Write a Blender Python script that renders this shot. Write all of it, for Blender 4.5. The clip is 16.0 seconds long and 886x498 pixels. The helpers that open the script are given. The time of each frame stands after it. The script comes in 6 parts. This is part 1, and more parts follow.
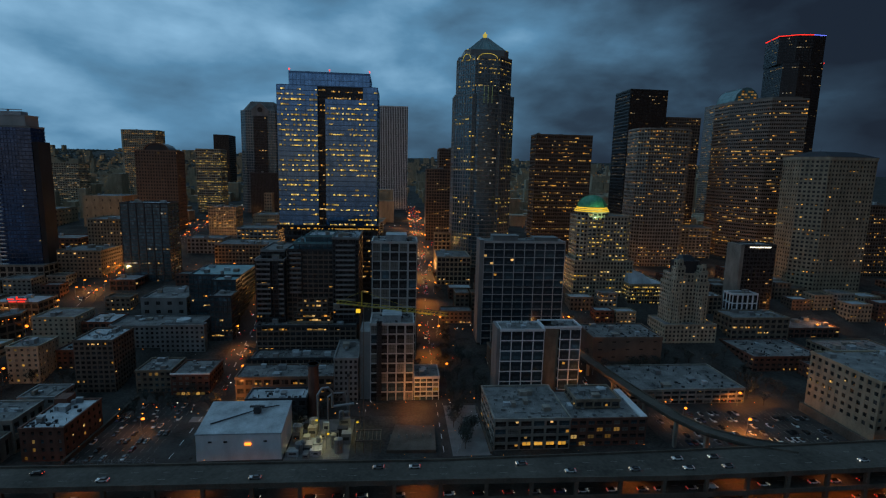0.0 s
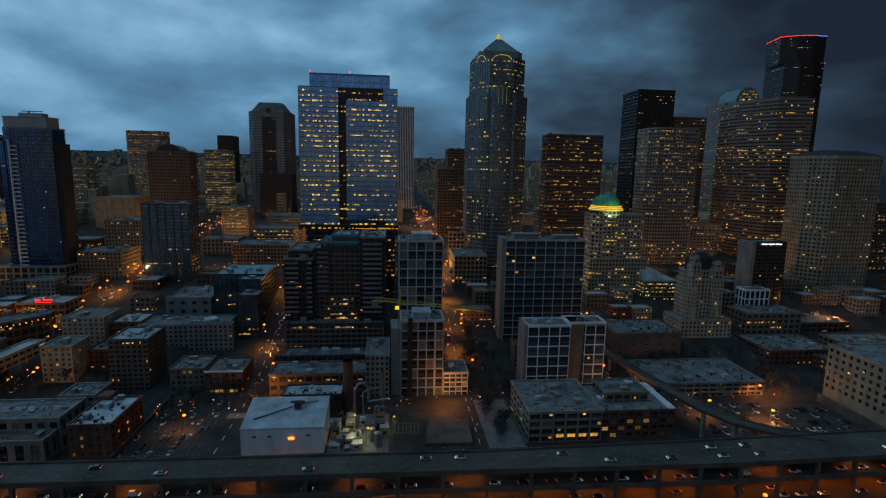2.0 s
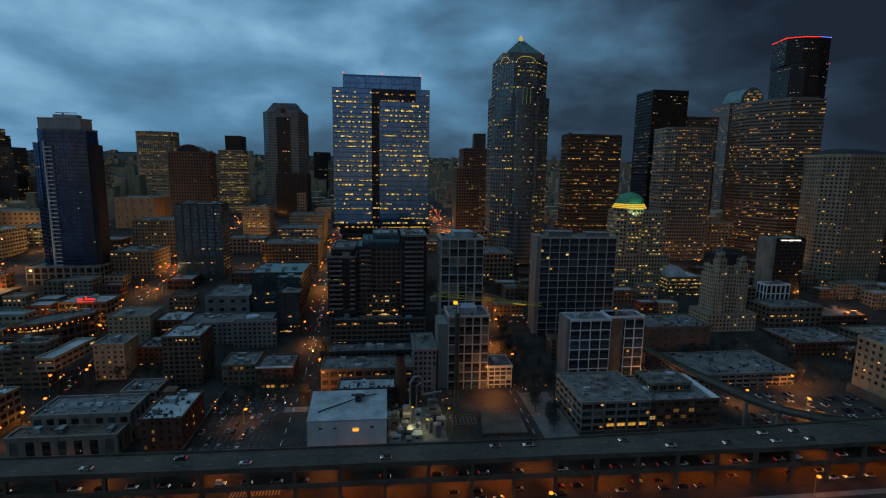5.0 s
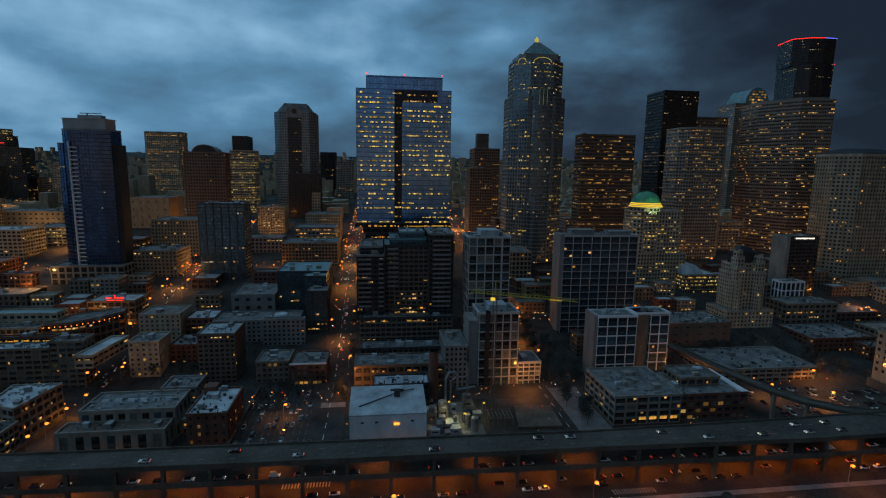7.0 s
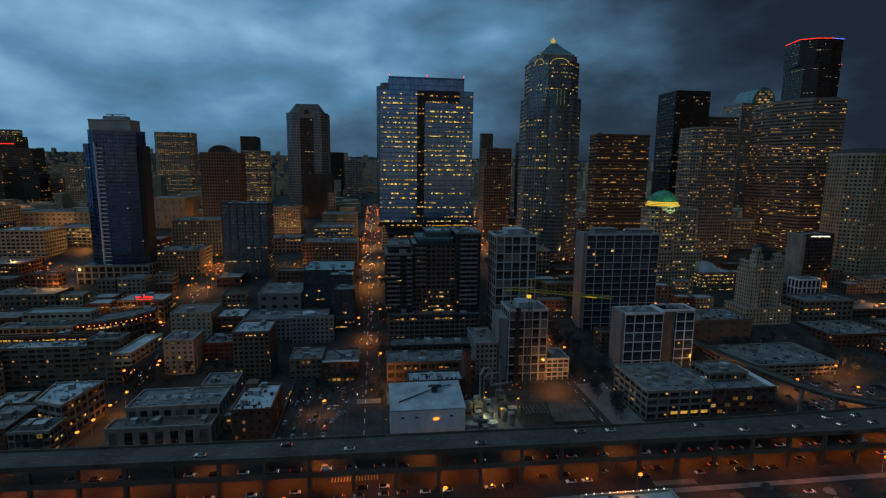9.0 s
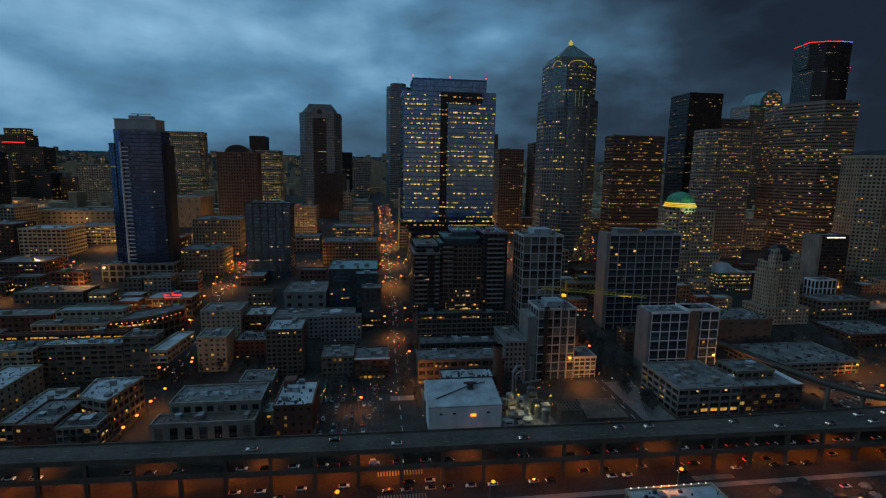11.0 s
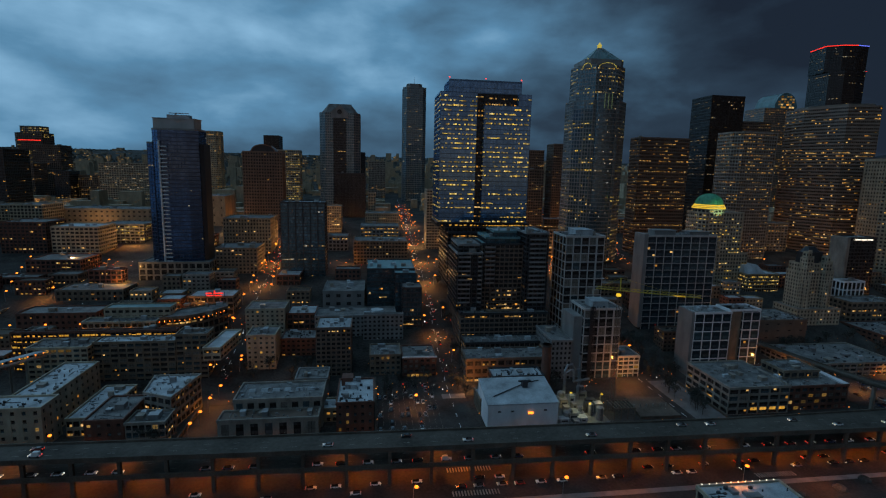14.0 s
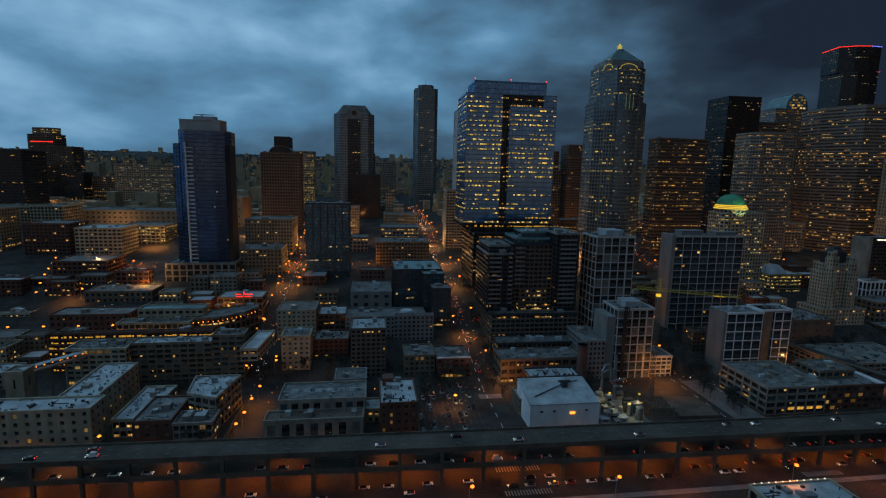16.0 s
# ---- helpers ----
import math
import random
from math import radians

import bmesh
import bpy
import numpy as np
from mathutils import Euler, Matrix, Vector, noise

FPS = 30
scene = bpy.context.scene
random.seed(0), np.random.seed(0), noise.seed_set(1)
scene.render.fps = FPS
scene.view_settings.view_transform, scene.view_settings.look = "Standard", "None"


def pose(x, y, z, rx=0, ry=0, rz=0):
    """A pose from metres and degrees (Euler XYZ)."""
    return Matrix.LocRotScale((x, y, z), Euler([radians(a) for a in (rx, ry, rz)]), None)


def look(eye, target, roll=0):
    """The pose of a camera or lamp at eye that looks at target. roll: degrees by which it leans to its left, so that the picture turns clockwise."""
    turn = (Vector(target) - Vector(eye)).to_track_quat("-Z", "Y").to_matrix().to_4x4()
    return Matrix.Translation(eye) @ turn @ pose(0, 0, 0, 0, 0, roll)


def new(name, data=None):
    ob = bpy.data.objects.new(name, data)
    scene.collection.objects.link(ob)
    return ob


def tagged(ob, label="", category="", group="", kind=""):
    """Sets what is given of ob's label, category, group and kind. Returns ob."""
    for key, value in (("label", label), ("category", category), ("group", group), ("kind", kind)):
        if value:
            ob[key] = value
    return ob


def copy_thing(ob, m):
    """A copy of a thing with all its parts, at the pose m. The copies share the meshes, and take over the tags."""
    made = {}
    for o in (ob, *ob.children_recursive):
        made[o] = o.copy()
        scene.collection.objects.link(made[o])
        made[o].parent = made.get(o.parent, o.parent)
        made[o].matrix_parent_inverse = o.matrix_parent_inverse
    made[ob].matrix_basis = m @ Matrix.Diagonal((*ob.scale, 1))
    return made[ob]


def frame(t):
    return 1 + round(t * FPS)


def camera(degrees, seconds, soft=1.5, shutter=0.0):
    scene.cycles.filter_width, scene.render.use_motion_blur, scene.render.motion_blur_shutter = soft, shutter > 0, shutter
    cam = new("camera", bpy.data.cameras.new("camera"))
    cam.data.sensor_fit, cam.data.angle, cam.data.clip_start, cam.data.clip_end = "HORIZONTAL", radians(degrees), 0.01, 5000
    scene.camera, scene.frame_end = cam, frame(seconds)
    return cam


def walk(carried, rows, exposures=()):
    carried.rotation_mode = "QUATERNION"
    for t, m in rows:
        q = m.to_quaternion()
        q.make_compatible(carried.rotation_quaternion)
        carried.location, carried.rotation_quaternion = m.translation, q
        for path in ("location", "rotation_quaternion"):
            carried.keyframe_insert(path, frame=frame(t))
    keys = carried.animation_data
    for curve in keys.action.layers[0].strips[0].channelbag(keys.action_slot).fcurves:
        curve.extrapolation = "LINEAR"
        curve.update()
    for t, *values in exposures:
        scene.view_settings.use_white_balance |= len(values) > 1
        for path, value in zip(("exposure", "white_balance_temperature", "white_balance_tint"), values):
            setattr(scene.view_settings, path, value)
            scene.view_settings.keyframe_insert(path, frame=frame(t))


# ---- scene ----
cam = camera(82.8, 16.0, soft=1.2)
METRES, EYE, TILT, LEAN, TURN = 175.0, 135.5, 0.0, 0.0, -5.3
ROWS = [
    (0.0, 0.0, 0.0, 0.0, 0.21, -8.72, -1.39),
    (0.5, -0.0282, -0.0098, -0.0007, 0.03, -8.71, -1.32),
    (1.0, -0.0589, -0.02, -0.0004, -0.17, -8.72, -1.26),
    (1.5, -0.0881, -0.0287, -0.0007, -0.33, -8.74, -1.19),
    (2.0, -0.1181, -0.0377, -0.0016, -0.5, -8.74, -1.15),
    (2.5, -0.1476, -0.0466, -0.0025, -0.64, -8.73, -1.1),
    (3.0, -0.1789, -0.0544, -0.0016, -0.81, -8.76, -1.06),
    (3.5, -0.2114, -0.0636, -0.0032, -0.96, -8.73, -1.02),
    (4.0, -0.2427, -0.0708, -0.0031, -1.12, -8.77, -0.99),
    (6.5, -0.3979, -0.1072, -0.0082, -1.78, -8.78, -0.9),
    (7.0, -0.4278, -0.1139, -0.0088, -1.86, -8.77, -0.88),
    (7.5, -0.4578, -0.1204, -0.0089, -1.95, -8.78, -0.84),
    (8.0, -0.4871, -0.1269, -0.0091, -2.01, -8.78, -0.8),
    (8.5, -0.5181, -0.1336, -0.0099, -2.06, -8.78, -0.77),
    (9.0, -0.5467, -0.1396, -0.01, -2.12, -8.79, -0.75),
    (11.5, -0.6963, -0.1651, -0.0108, -2.36, -8.76, -1.06),
    (12.0, -0.7265, -0.1682, -0.011, -2.4, -8.76, -1.13),
    (12.5, -0.7568, -0.1705, -0.0115, -2.43, -8.75, -1.19),
    (13.0, -0.7873, -0.1721, -0.0118, -2.46, -8.74, -1.24),
    (13.5, -0.8204, -0.1732, -0.0124, -2.5, -8.73, -1.31),
    (14.0, -0.8516, -0.1739, -0.0131, -2.53, -8.73, -1.33),
    (14.5, -0.8833, -0.1742, -0.0137, -2.56, -8.71, -1.31),
    (15.0, -0.9146, -0.1743, -0.0143, -2.54, -8.68, -1.28),
    (15.5, -0.9461, -0.1741, -0.0149, -2.58, -8.65, -1.27),
    (16.0, -0.9793, -0.1741, -0.0156, -2.58, -8.63, -1.25),
]
walk(cam, [(t, pose(0, 0, EYE, TILT, LEAN, TURN) @ pose(METRES * x, METRES * y, METRES * z, 90 + pitch, roll, yaw)) for t, x, y, z, yaw, pitch, roll in ROWS])

# ---- world and light ----
def sky():
    world = bpy.data.worlds.new("dusk_sky")
    scene.world = world
    world.use_nodes = True
    n, l = world.node_tree.nodes, world.node_tree.links
    n.clear()
    out = n.new("ShaderNodeOutputWorld")
    clear = n.new("ShaderNodeTexSky")
    clear.sky_type, clear.sun_disc = "NISHITA", False
    clear.sun_elevation, clear.sun_rotation = radians(4), radians(200)
    bg_clear = n.new("ShaderNodeBackground")
    bg_clear.inputs[1].default_value = 0.015
    l.new(clear.outputs[0], bg_clear.inputs[0])
    coord = n.new("ShaderNodeTexCoord")
    sep = n.new("ShaderNodeSeparateXYZ")
    l.new(coord.outputs["Generated"], sep.inputs[0])

    def math_node(op, a, b=None, clamp=False):
        m = n.new("ShaderNodeMath")
        m.operation, m.use_clamp = op, clamp
        for i, v in enumerate((a, b)):
            if v is None:
                continue
            if isinstance(v, (int, float)):
                m.inputs[i].default_value = v
            else:
                l.new(v, m.inputs[i])
        return m.outputs[0]

    def cloud(scale, stretch, detail, shift, distort=0.6):
        mp = n.new("ShaderNodeMapping")
        mp.inputs["Scale"].default_value = (1, 1, stretch)
        mp.inputs["Location"].default_value = shift
        l.new(coord.outputs["Generated"], mp.inputs[0])
        t = n.new("ShaderNodeTexNoise")
        t.inputs["Scale"].default_value, t.inputs["Detail"].default_value = scale, detail
        t.inputs["Distortion"].default_value = distort
        l.new(mp.outputs[0], t.inputs["Vector"])
        return t.outputs[0]

    big = cloud(2.2, 2.4, 3, SKY_SHIFT[0], 0.2)
    small = cloud(4.6, 2.3, 9, SKY_SHIFT[1], 0.12)
    # the cloud deck thickens from the bright west-facing side to the dark one
    tilt = math_node("ADD", math_node("MULTIPLY", sep.outputs[2], 1.6), 0.6)
    east = math_node("MULTIPLY", math_node("MAXIMUM", math_node("SUBTRACT", sep.outputs[0], 0.22), 0.0), -0.78)
    side = math_node("MULTIPLY", math_node("ADD", math_node("MULTIPLY", sep.outputs[0], -0.40), east), tilt)
    lowband = math_node("MINIMUM", sep.outputs[2], 0.25)  # the deck is thickest low down
    rise = math_node("ADD", math_node("MULTIPLY", sep.outputs[2], 0.45), math_node("MULTIPLY", lowband, 0.6))
    v = math_node("ADD", side, math_node("ADD", rise, 0.445))
    v = math_node("ADD", v, math_node("MULTIPLY", math_node("SUBTRACT", big, 0.5), 0.7))
    v = math_node("ADD", v, math_node("MULTIPLY", math_node("SUBTRACT", small, 0.5), 1.05))
    v = math_node("ADD", v, 0.0, True)
    # towards the sea behind the camera night has come further
    night = math_node("ADD", math_node("MULTIPLY", sep.outputs[1], 0.42), 0.76, True)
    # the last light of the day low over the water
    low = math_node("SUBTRACT", 1.0, math_node("MULTIPLY", sep.outputs[2], 2.5), True)
    dusk = math_node("MULTIPLY", math_node("MAXIMUM", math_node("MULTIPLY", sep.outputs[1], -1.0), 0.0), low)
    night = math_node("ADD", night, math_node("MULTIPLY", dusk, 0.55))
    ramp = n.new("ShaderNodeValToRGB")
    els = ramp.color_ramp.elements
    els[0].position, els[0].color = 0.0, (0.009, 0.015, 0.027, 1)
    els[1].position, els[1].color = 1.0, (0.195, 0.37, 0.54, 1)
    for p, c in ((0.22, (0.018, 0.034, 0.057)), (0.45, (0.041, 0.091, 0.149)), (0.72, (0.080, 0.198, 0.325))):
        e = els.new(p)
        e.color = (*c, 1)
    l.new(v, ramp.inputs[0])
    bg = n.new("ShaderNodeBackground")
    l.new(math_node("MULTIPLY", night, SKY_LIGHT), bg.inputs[1])
    after = n.new("ShaderNodeVectorMath")  # warm afterglow in the west
    after.operation = "SCALE"
    after.inputs[0].default_value = (0.148, 0.081, 0.041)
    l.new(dusk, after.inputs["Scale"])
    grey = n.new("ShaderNodeVectorMath")  # the blue fades towards the afterglow
    grey.operation = "SCALE"
    l.new(ramp.outputs[0], grey.inputs[0])
    l.new(math_node("SUBTRACT", 1.0, math_node("MULTIPLY", dusk, 0.8)), grey.inputs["Scale"])
    both = n.new("ShaderNodeVectorMath")
    l.new(grey.outputs[0], both.inputs[0])
    l.new(after.outputs[0], both.inputs[1])
    l.new(both.outputs[0], bg.inputs[0])
    mix = n.new("ShaderNodeMixShader")
    mix.inputs[0].default_value = 0.96
    l.new(bg_clear.outputs[0], mix.inputs[1])
    l.new(bg.outputs[0], mix.inputs[2])
    l.new(mix.outputs[0], out.inputs[0])


SKY_LIGHT = 1.3
SKY_SHIFT = ((0.3, 0.0, 0.2), (1.7, 0.4, 0.0))
sky()
sun = new("sun", bpy.data.lights.new("sun", "SUN"))
sun.data.energy, sun.data.angle, sun.data.color = 0.06, radians(50), (0.75, 0.9, 1.0)
sun.matrix_world = look((-500, 900, 900), (0, 300, 0))


# ---- materials ----
def material(name, color, rough=0.8, metal=0.0, vary=0.25, scale=0.15, grain=0.3, spec=0.4, bump=0.0, coat=None):
    m = bpy.data.materials.new(name)
    m.use_nodes = True
    n, l = m.node_tree.nodes, m.node_tree.links
    b = n["Principled BSDF"]
    b.inputs["Roughness"].default_value, b.inputs["Metallic"].default_value = rough, metal
    b.inputs["Specular IOR Level"].default_value = spec
    co = n.new("ShaderNodeTexCoord")
    t1, t2 = n.new("ShaderNodeTexNoise"), n.new("ShaderNodeTexNoise")
    t1.inputs["Scale"].default_value, t1.inputs["Detail"].default_value = scale, 6
    t2.inputs["Scale"].default_value, t2.inputs["Detail"].default_value = scale * 12, 3
    mp = n.new("ShaderNodeMapping")
    mp.inputs["Scale"].default_value = (1, 1, 0.4)
    l.new(co.outputs["Object"], mp.inputs[0])
    l.new(mp.outputs[0], t1.inputs["Vector"])
    l.new(co.outputs["Object"], t2.inputs["Vector"])
    info = n.new("ShaderNodeObjectInfo")
    add = n.new("ShaderNodeMath")
    add.operation = "MULTIPLY_ADD"
    l.new(t2.outputs[0], add.inputs[0])
    add.inputs[1].default_value = grain
    l.new(t1.outputs[0], add.inputs[2])
    rng = n.new("ShaderNodeMapRange")
    rng.inputs["From Min"].default_value, rng.inputs["From Max"].default_value = 0.3 + grain * 0.3, 0.7 + grain * 0.7
    rng.inputs["To Min"].default_value, rng.inputs["To Max"].default_value = 1 - vary, 1 + vary
    l.new(add.outputs[0], rng.inputs[0])
    hue = n.new("ShaderNodeMath")
    hue.operation = "MULTIPLY_ADD"
    l.new(info.outputs["Random"], hue.inputs[0])
    hue.inputs[1].default_value, hue.inputs[2].default_value = 0.2, 0.9
    mul = n.new("ShaderNodeMath")
    mul.operation = "MULTIPLY"
    l.new(rng.outputs[0], mul.inputs[0])
    l.new(hue.outputs[0], mul.inputs[1])
    col = n.new("ShaderNodeVectorMath")
    col.operation = "SCALE"
    col.inputs[0].default_value = color
    l.new(mul.outputs[0], col.inputs["Scale"])
    l.new(col.outputs[0], b.inputs["Base Color"])
    if bump:
        bp = n.new("ShaderNodeBump")
        bp.inputs["Strength"].default_value, bp.inputs["Distance"].default_value = bump, 0.3
        l.new(t2.outputs[0], bp.inputs["Height"])
        l.new(bp.outputs[0], b.inputs["Normal"])
    return m


def glow(name, stops, low, high, island=True):
    """A lit window or bulb: colour and strength differ from one to the next."""
    m = bpy.data.materials.new(name)
    m.use_nodes = True
    n, l = m.node_tree.nodes, m.node_tree.links
    n.clear()
    out, em = n.new("ShaderNodeOutputMaterial"), n.new("ShaderNodeEmission")
    if island:
        src = n.new("ShaderNodeNewGeometry").outputs["Random Per Island"]
    else:
        src = n.new("ShaderNodeObjectInfo").outputs["Random"]
    ramp = n.new("ShaderNodeValToRGB")
    els = ramp.color_ramp.elements
    els[0].color, els[1].color = (*stops[0], 1), (*stops[-1], 1)
    for i, c in enumerate(stops[1:-1]):
        els.new((i + 1) / (len(stops) - 1)).color = (*c, 1)
    mul = n.new("ShaderNodeMath")
    mul.operation = "MULTIPLY"
    l.new(src, mul.inputs[0])
    mul.inputs[1].default_value = 7.31
    fr = n.new("ShaderNodeMath")
    fr.operation = "FRACT"
    l.new(mul.outputs[0], fr.inputs[0])
    l.new(fr.outputs[0], ramp.inputs[0])
    pw = n.new("ShaderNodeMath")
    pw.operation = "POWER"
    l.new(src, pw.inputs[0])
    pw.inputs[1].default_value = 2.0
    rng = n.new("ShaderNodeMapRange")
    rng.inputs["To Min"].default_value, rng.inputs["To Max"].default_value = low, high
    l.new(pw.outputs[0], rng.inputs[0])
    l.new(ramp.outputs[0], em.inputs[0])
    l.new(rng.outputs[0], em.inputs[1])
    l.new(em.outputs[0], out.inputs[0])
    m.cycles.emission_sampling = "NONE"
    return m


def glass(name, color, rough=0.12, spec=0.6, metal=0.0, mixed=0.7):
    """Window glass: blinds, ceilings and rooms behind it differ from pane to pane."""
    m = material(name, color, rough, metal, 0.4, 0.25, 0.8, spec)
    n, l = m.node_tree.nodes, m.node_tree.links
    b = n["Principled BSDF"]
    base = b.inputs["Base Color"].links[0].from_socket
    co, snap, white = n.new("ShaderNodeTexCoord"), n.new("ShaderNodeVectorMath"), n.new("ShaderNodeTexWhiteNoise")
    snap.operation = "SNAP"
    snap.inputs[1].default_value = (1.5, 1.5, 1.9)
    l.new(co.outputs["Object"], snap.inputs[0])
    l.new(snap.outputs[0], white.inputs["Vector"])
    power = n.new("ShaderNodeMath")
    power.operation = "POWER"
    power.inputs[1].default_value = 3.0
    l.new(white.outputs["Value"], power.inputs[0])
    gain = n.new("ShaderNodeMapRange")
    gain.inputs["To Min"].default_value, gain.inputs["To Max"].default_value = 1.0 - 0.4 * mixed, 1.0 + 2.6 * mixed
    l.new(power.outputs[0], gain.inputs[0])
    scale = n.new("ShaderNodeVectorMath")
    scale.operation = "SCALE"
    l.new(base, scale.inputs[0])
    l.new(gain.outputs[0], scale.inputs["Scale"])
    l.new(scale.outputs[0], b.inputs["Base Color"])
    return m


CONCRETE = material("concrete", (0.265, 0.235, 0.20), vary=0.5, scale=0.2, grain=0.5)
PALE_CONC = material("pale_concrete", (0.46, 0.45, 0.435), vary=0.2)
BEIGE = material("beige_stone", (0.32, 0.255, 0.175), vary=0.4, scale=0.2, grain=0.5)
CREAM = material("cream_stone", (0.38, 0.325, 0.24), vary=0.4, scale=0.2, grain=0.5)
GREY = material("grey_panel", (0.215, 0.21, 0.205), vary=0.3)
WHITE = material("white_paint", (0.68, 0.70, 0.72), vary=0.2)
BROWN = material("brown_stone", (0.148, 0.106, 0.082), vary=0.25)
BRICK = material("red_brick", (0.135, 0.062, 0.044), vary=0.5, scale=0.35, grain=0.5)
TAN = material("tan_brick", (0.19, 0.148, 0.108), vary=0.45, scale=0.35, grain=0.5)
DARK = material("dark_metal", (0.035, 0.036, 0.04), 0.45, vary=0.3)
BLACK = material("black_steel", (0.012, 0.012, 0.013), 0.4, vary=0.3)
BLUE_FRAME = material("blue_grey_mullion", (0.10, 0.20, 0.34), 0.16, 0.85)
NAVY_FRAME = material("navy_mullion", (0.07, 0.095, 0.15), 0.3, 0.6)
PALE_GRANITE = material("pale_grey_granite", (0.20, 0.20, 0.195), 0.5, vary=0.2)
GRANITE = material("pink_granite", (0.22, 0.165, 0.13), 0.6, vary=0.2)
ROOF_GREY = material("roof_felt", (0.165, 0.16, 0.155), 0.9, vary=0.8, scale=0.16, grain=0.7)
ROOF_PALE = material("pale_membrane", (0.38, 0.41, 0.43), 0.7, vary=0.5, scale=0.14, grain=0.5)
ROOF_TEAL = material("teal_metal_roof", (0.14, 0.25, 0.26), 0.5, vary=0.25)
COPPER = material("green_copper", (0.09, 0.36, 0.20), 0.5, vary=0.35, scale=0.5)
ASPHALT = material("asphalt", (0.046, 0.043, 0.040), 0.9, vary=0.6, scale=0.07, grain=0.6, spec=0.15)
PAVING = material("paving", (0.16, 0.155, 0.15), 0.9, vary=0.3, scale=0.2)
DECK = material("worn_concrete_deck", (0.088, 0.076, 0.064), 0.9, vary=0.5, scale=0.06, grain=0.6, spec=0.15)
# blotched concrete, its base darkened to carry the viaduct's shade
STAINED_DARK = material("dark_stained_concrete", (0.105, 0.088, 0.072), 0.92, vary=0.5, scale=0.12, grain=0.5, spec=0.15)
EARTH = material("city_ground", (0.05, 0.047, 0.043), 0.95, vary=0.8, scale=0.06, grain=0.8, spec=0.1)
STEEL = material("galvanised_steel", (0.30, 0.31, 0.32), 0.45, 0.6)
LEAF = material("winter_foliage", (0.05, 0.052, 0.045), 0.95, vary=0.5, scale=0.5)
BARK = material("bark", (0.06, 0.045, 0.035), 0.95)
YELLOW = material("yellow_paint", (0.55, 0.42, 0.06), 0.6)
RUBBER = material("rubber", (0.015, 0.015, 0.015), 0.9)
WATER = material("bay_water", (0.01, 0.018, 0.022), 0.12, vary=0.2, scale=0.02, bump=0.25)
GL_DARK = glass("dark_glass", (0.026, 0.025, 0.025), spec=0.45)
GL_BLUE = glass("blue_coated_glass", (0.19, 0.385, 0.66), 0.10, 0.6, 0.85, 0.10)
GL_NAVY = glass("navy_coated_glass", (0.06, 0.115, 0.23), 0.10, 0.6, 0.85, 0.2)
GL_TEAL = glass("teal_coated_glass", (0.10, 0.16, 0.19), 0.10, 0.6, 0.6, 0.3)
GL_DEEP = glass("deep_teal_glass", (0.036, 0.054, 0.068), 0.10, 0.5, 0.3, 0.4)
GL_BROWN = glass("bronze_glass", (0.03, 0.021, 0.016), 0.15, 0.45)
BLIND = material("drawn_blind", (0.17, 0.155, 0.135), 0.7, vary=0.4, scale=0.6)
LIT_WARM = glow("lit_window_warm", ((1.0, 0.36, 0.05), (1.0, 0.52, 0.10), (1.0, 0.66, 0.26), (1.0, 0.45, 0.06)), 0.08, 0.95)
LIT_YELLOW = glow("lit_window_yellow", ((1.0, 0.60, 0.07), (1.0, 0.66, 0.12), (1.0, 0.74, 0.28), (1.0, 0.52, 0.04)), 0.10, 1.2)
LIT_DIM = glow("lit_window_dim", ((1.0, 0.5, 0.14), (1.0, 0.7, 0.3), (0.8, 0.8, 0.7)), 0.05, 0.5)
LIT_ONE = glow("lit_pane", ((1.0, 0.48, 0.08), (1.0, 0.64, 0.22), (1.0, 0.54, 0.10)), 0.05, 0.45, False)
STRIP_AMBER = glow("amber_lit_pane", ((1.0, 0.46, 0.05), (1.0, 0.52, 0.08)), 0.45, 0.7)
SODIUM = glow("sodium_bulb", ((1.0, 0.20, 0.014), (1.0, 0.28, 0.04)), 1.8, 5.5)
BULB_WHITE = glow("white_bulb", ((1.0, 0.86, 0.6), (0.9, 0.95, 1.0)), 1.0, 2.5)
BULB_RED = glow("red_light", ((1.0, 0.03, 0.02), (1.0, 0.05, 0.03)), 1.0, 2.4)
TAIL = glow("tail_lamp", ((1.0, 0.04, 0.02), (1.0, 0.06, 0.03)), 1.0, 2.6, False)
HEAD = glow("head_lamp", ((1.0, 0.82, 0.55), (1.0, 0.92, 0.8)), 1.0, 3.0, False)
BULB_BLUE = glow("blue_light", ((0.15, 0.2, 1.0), (0.15, 0.2, 1.0)), 1.0, 1.6)
STRIP_YELLOW = glow("yellow_cove_light", ((1.0, 0.62, 0.04), (1.0, 0.66, 0.05)), 0.9, 1.0)
STRIP_DIM = glow("dim_crown_light", ((0.85, 0.66, 0.10), (0.8, 0.66, 0.14)), 0.5, 0.7)
STRIP_GREEN = glow("green_floodlight", ((0.6, 0.8, 0.35), (0.6, 0.8, 0.4)), 0.16, 0.22)


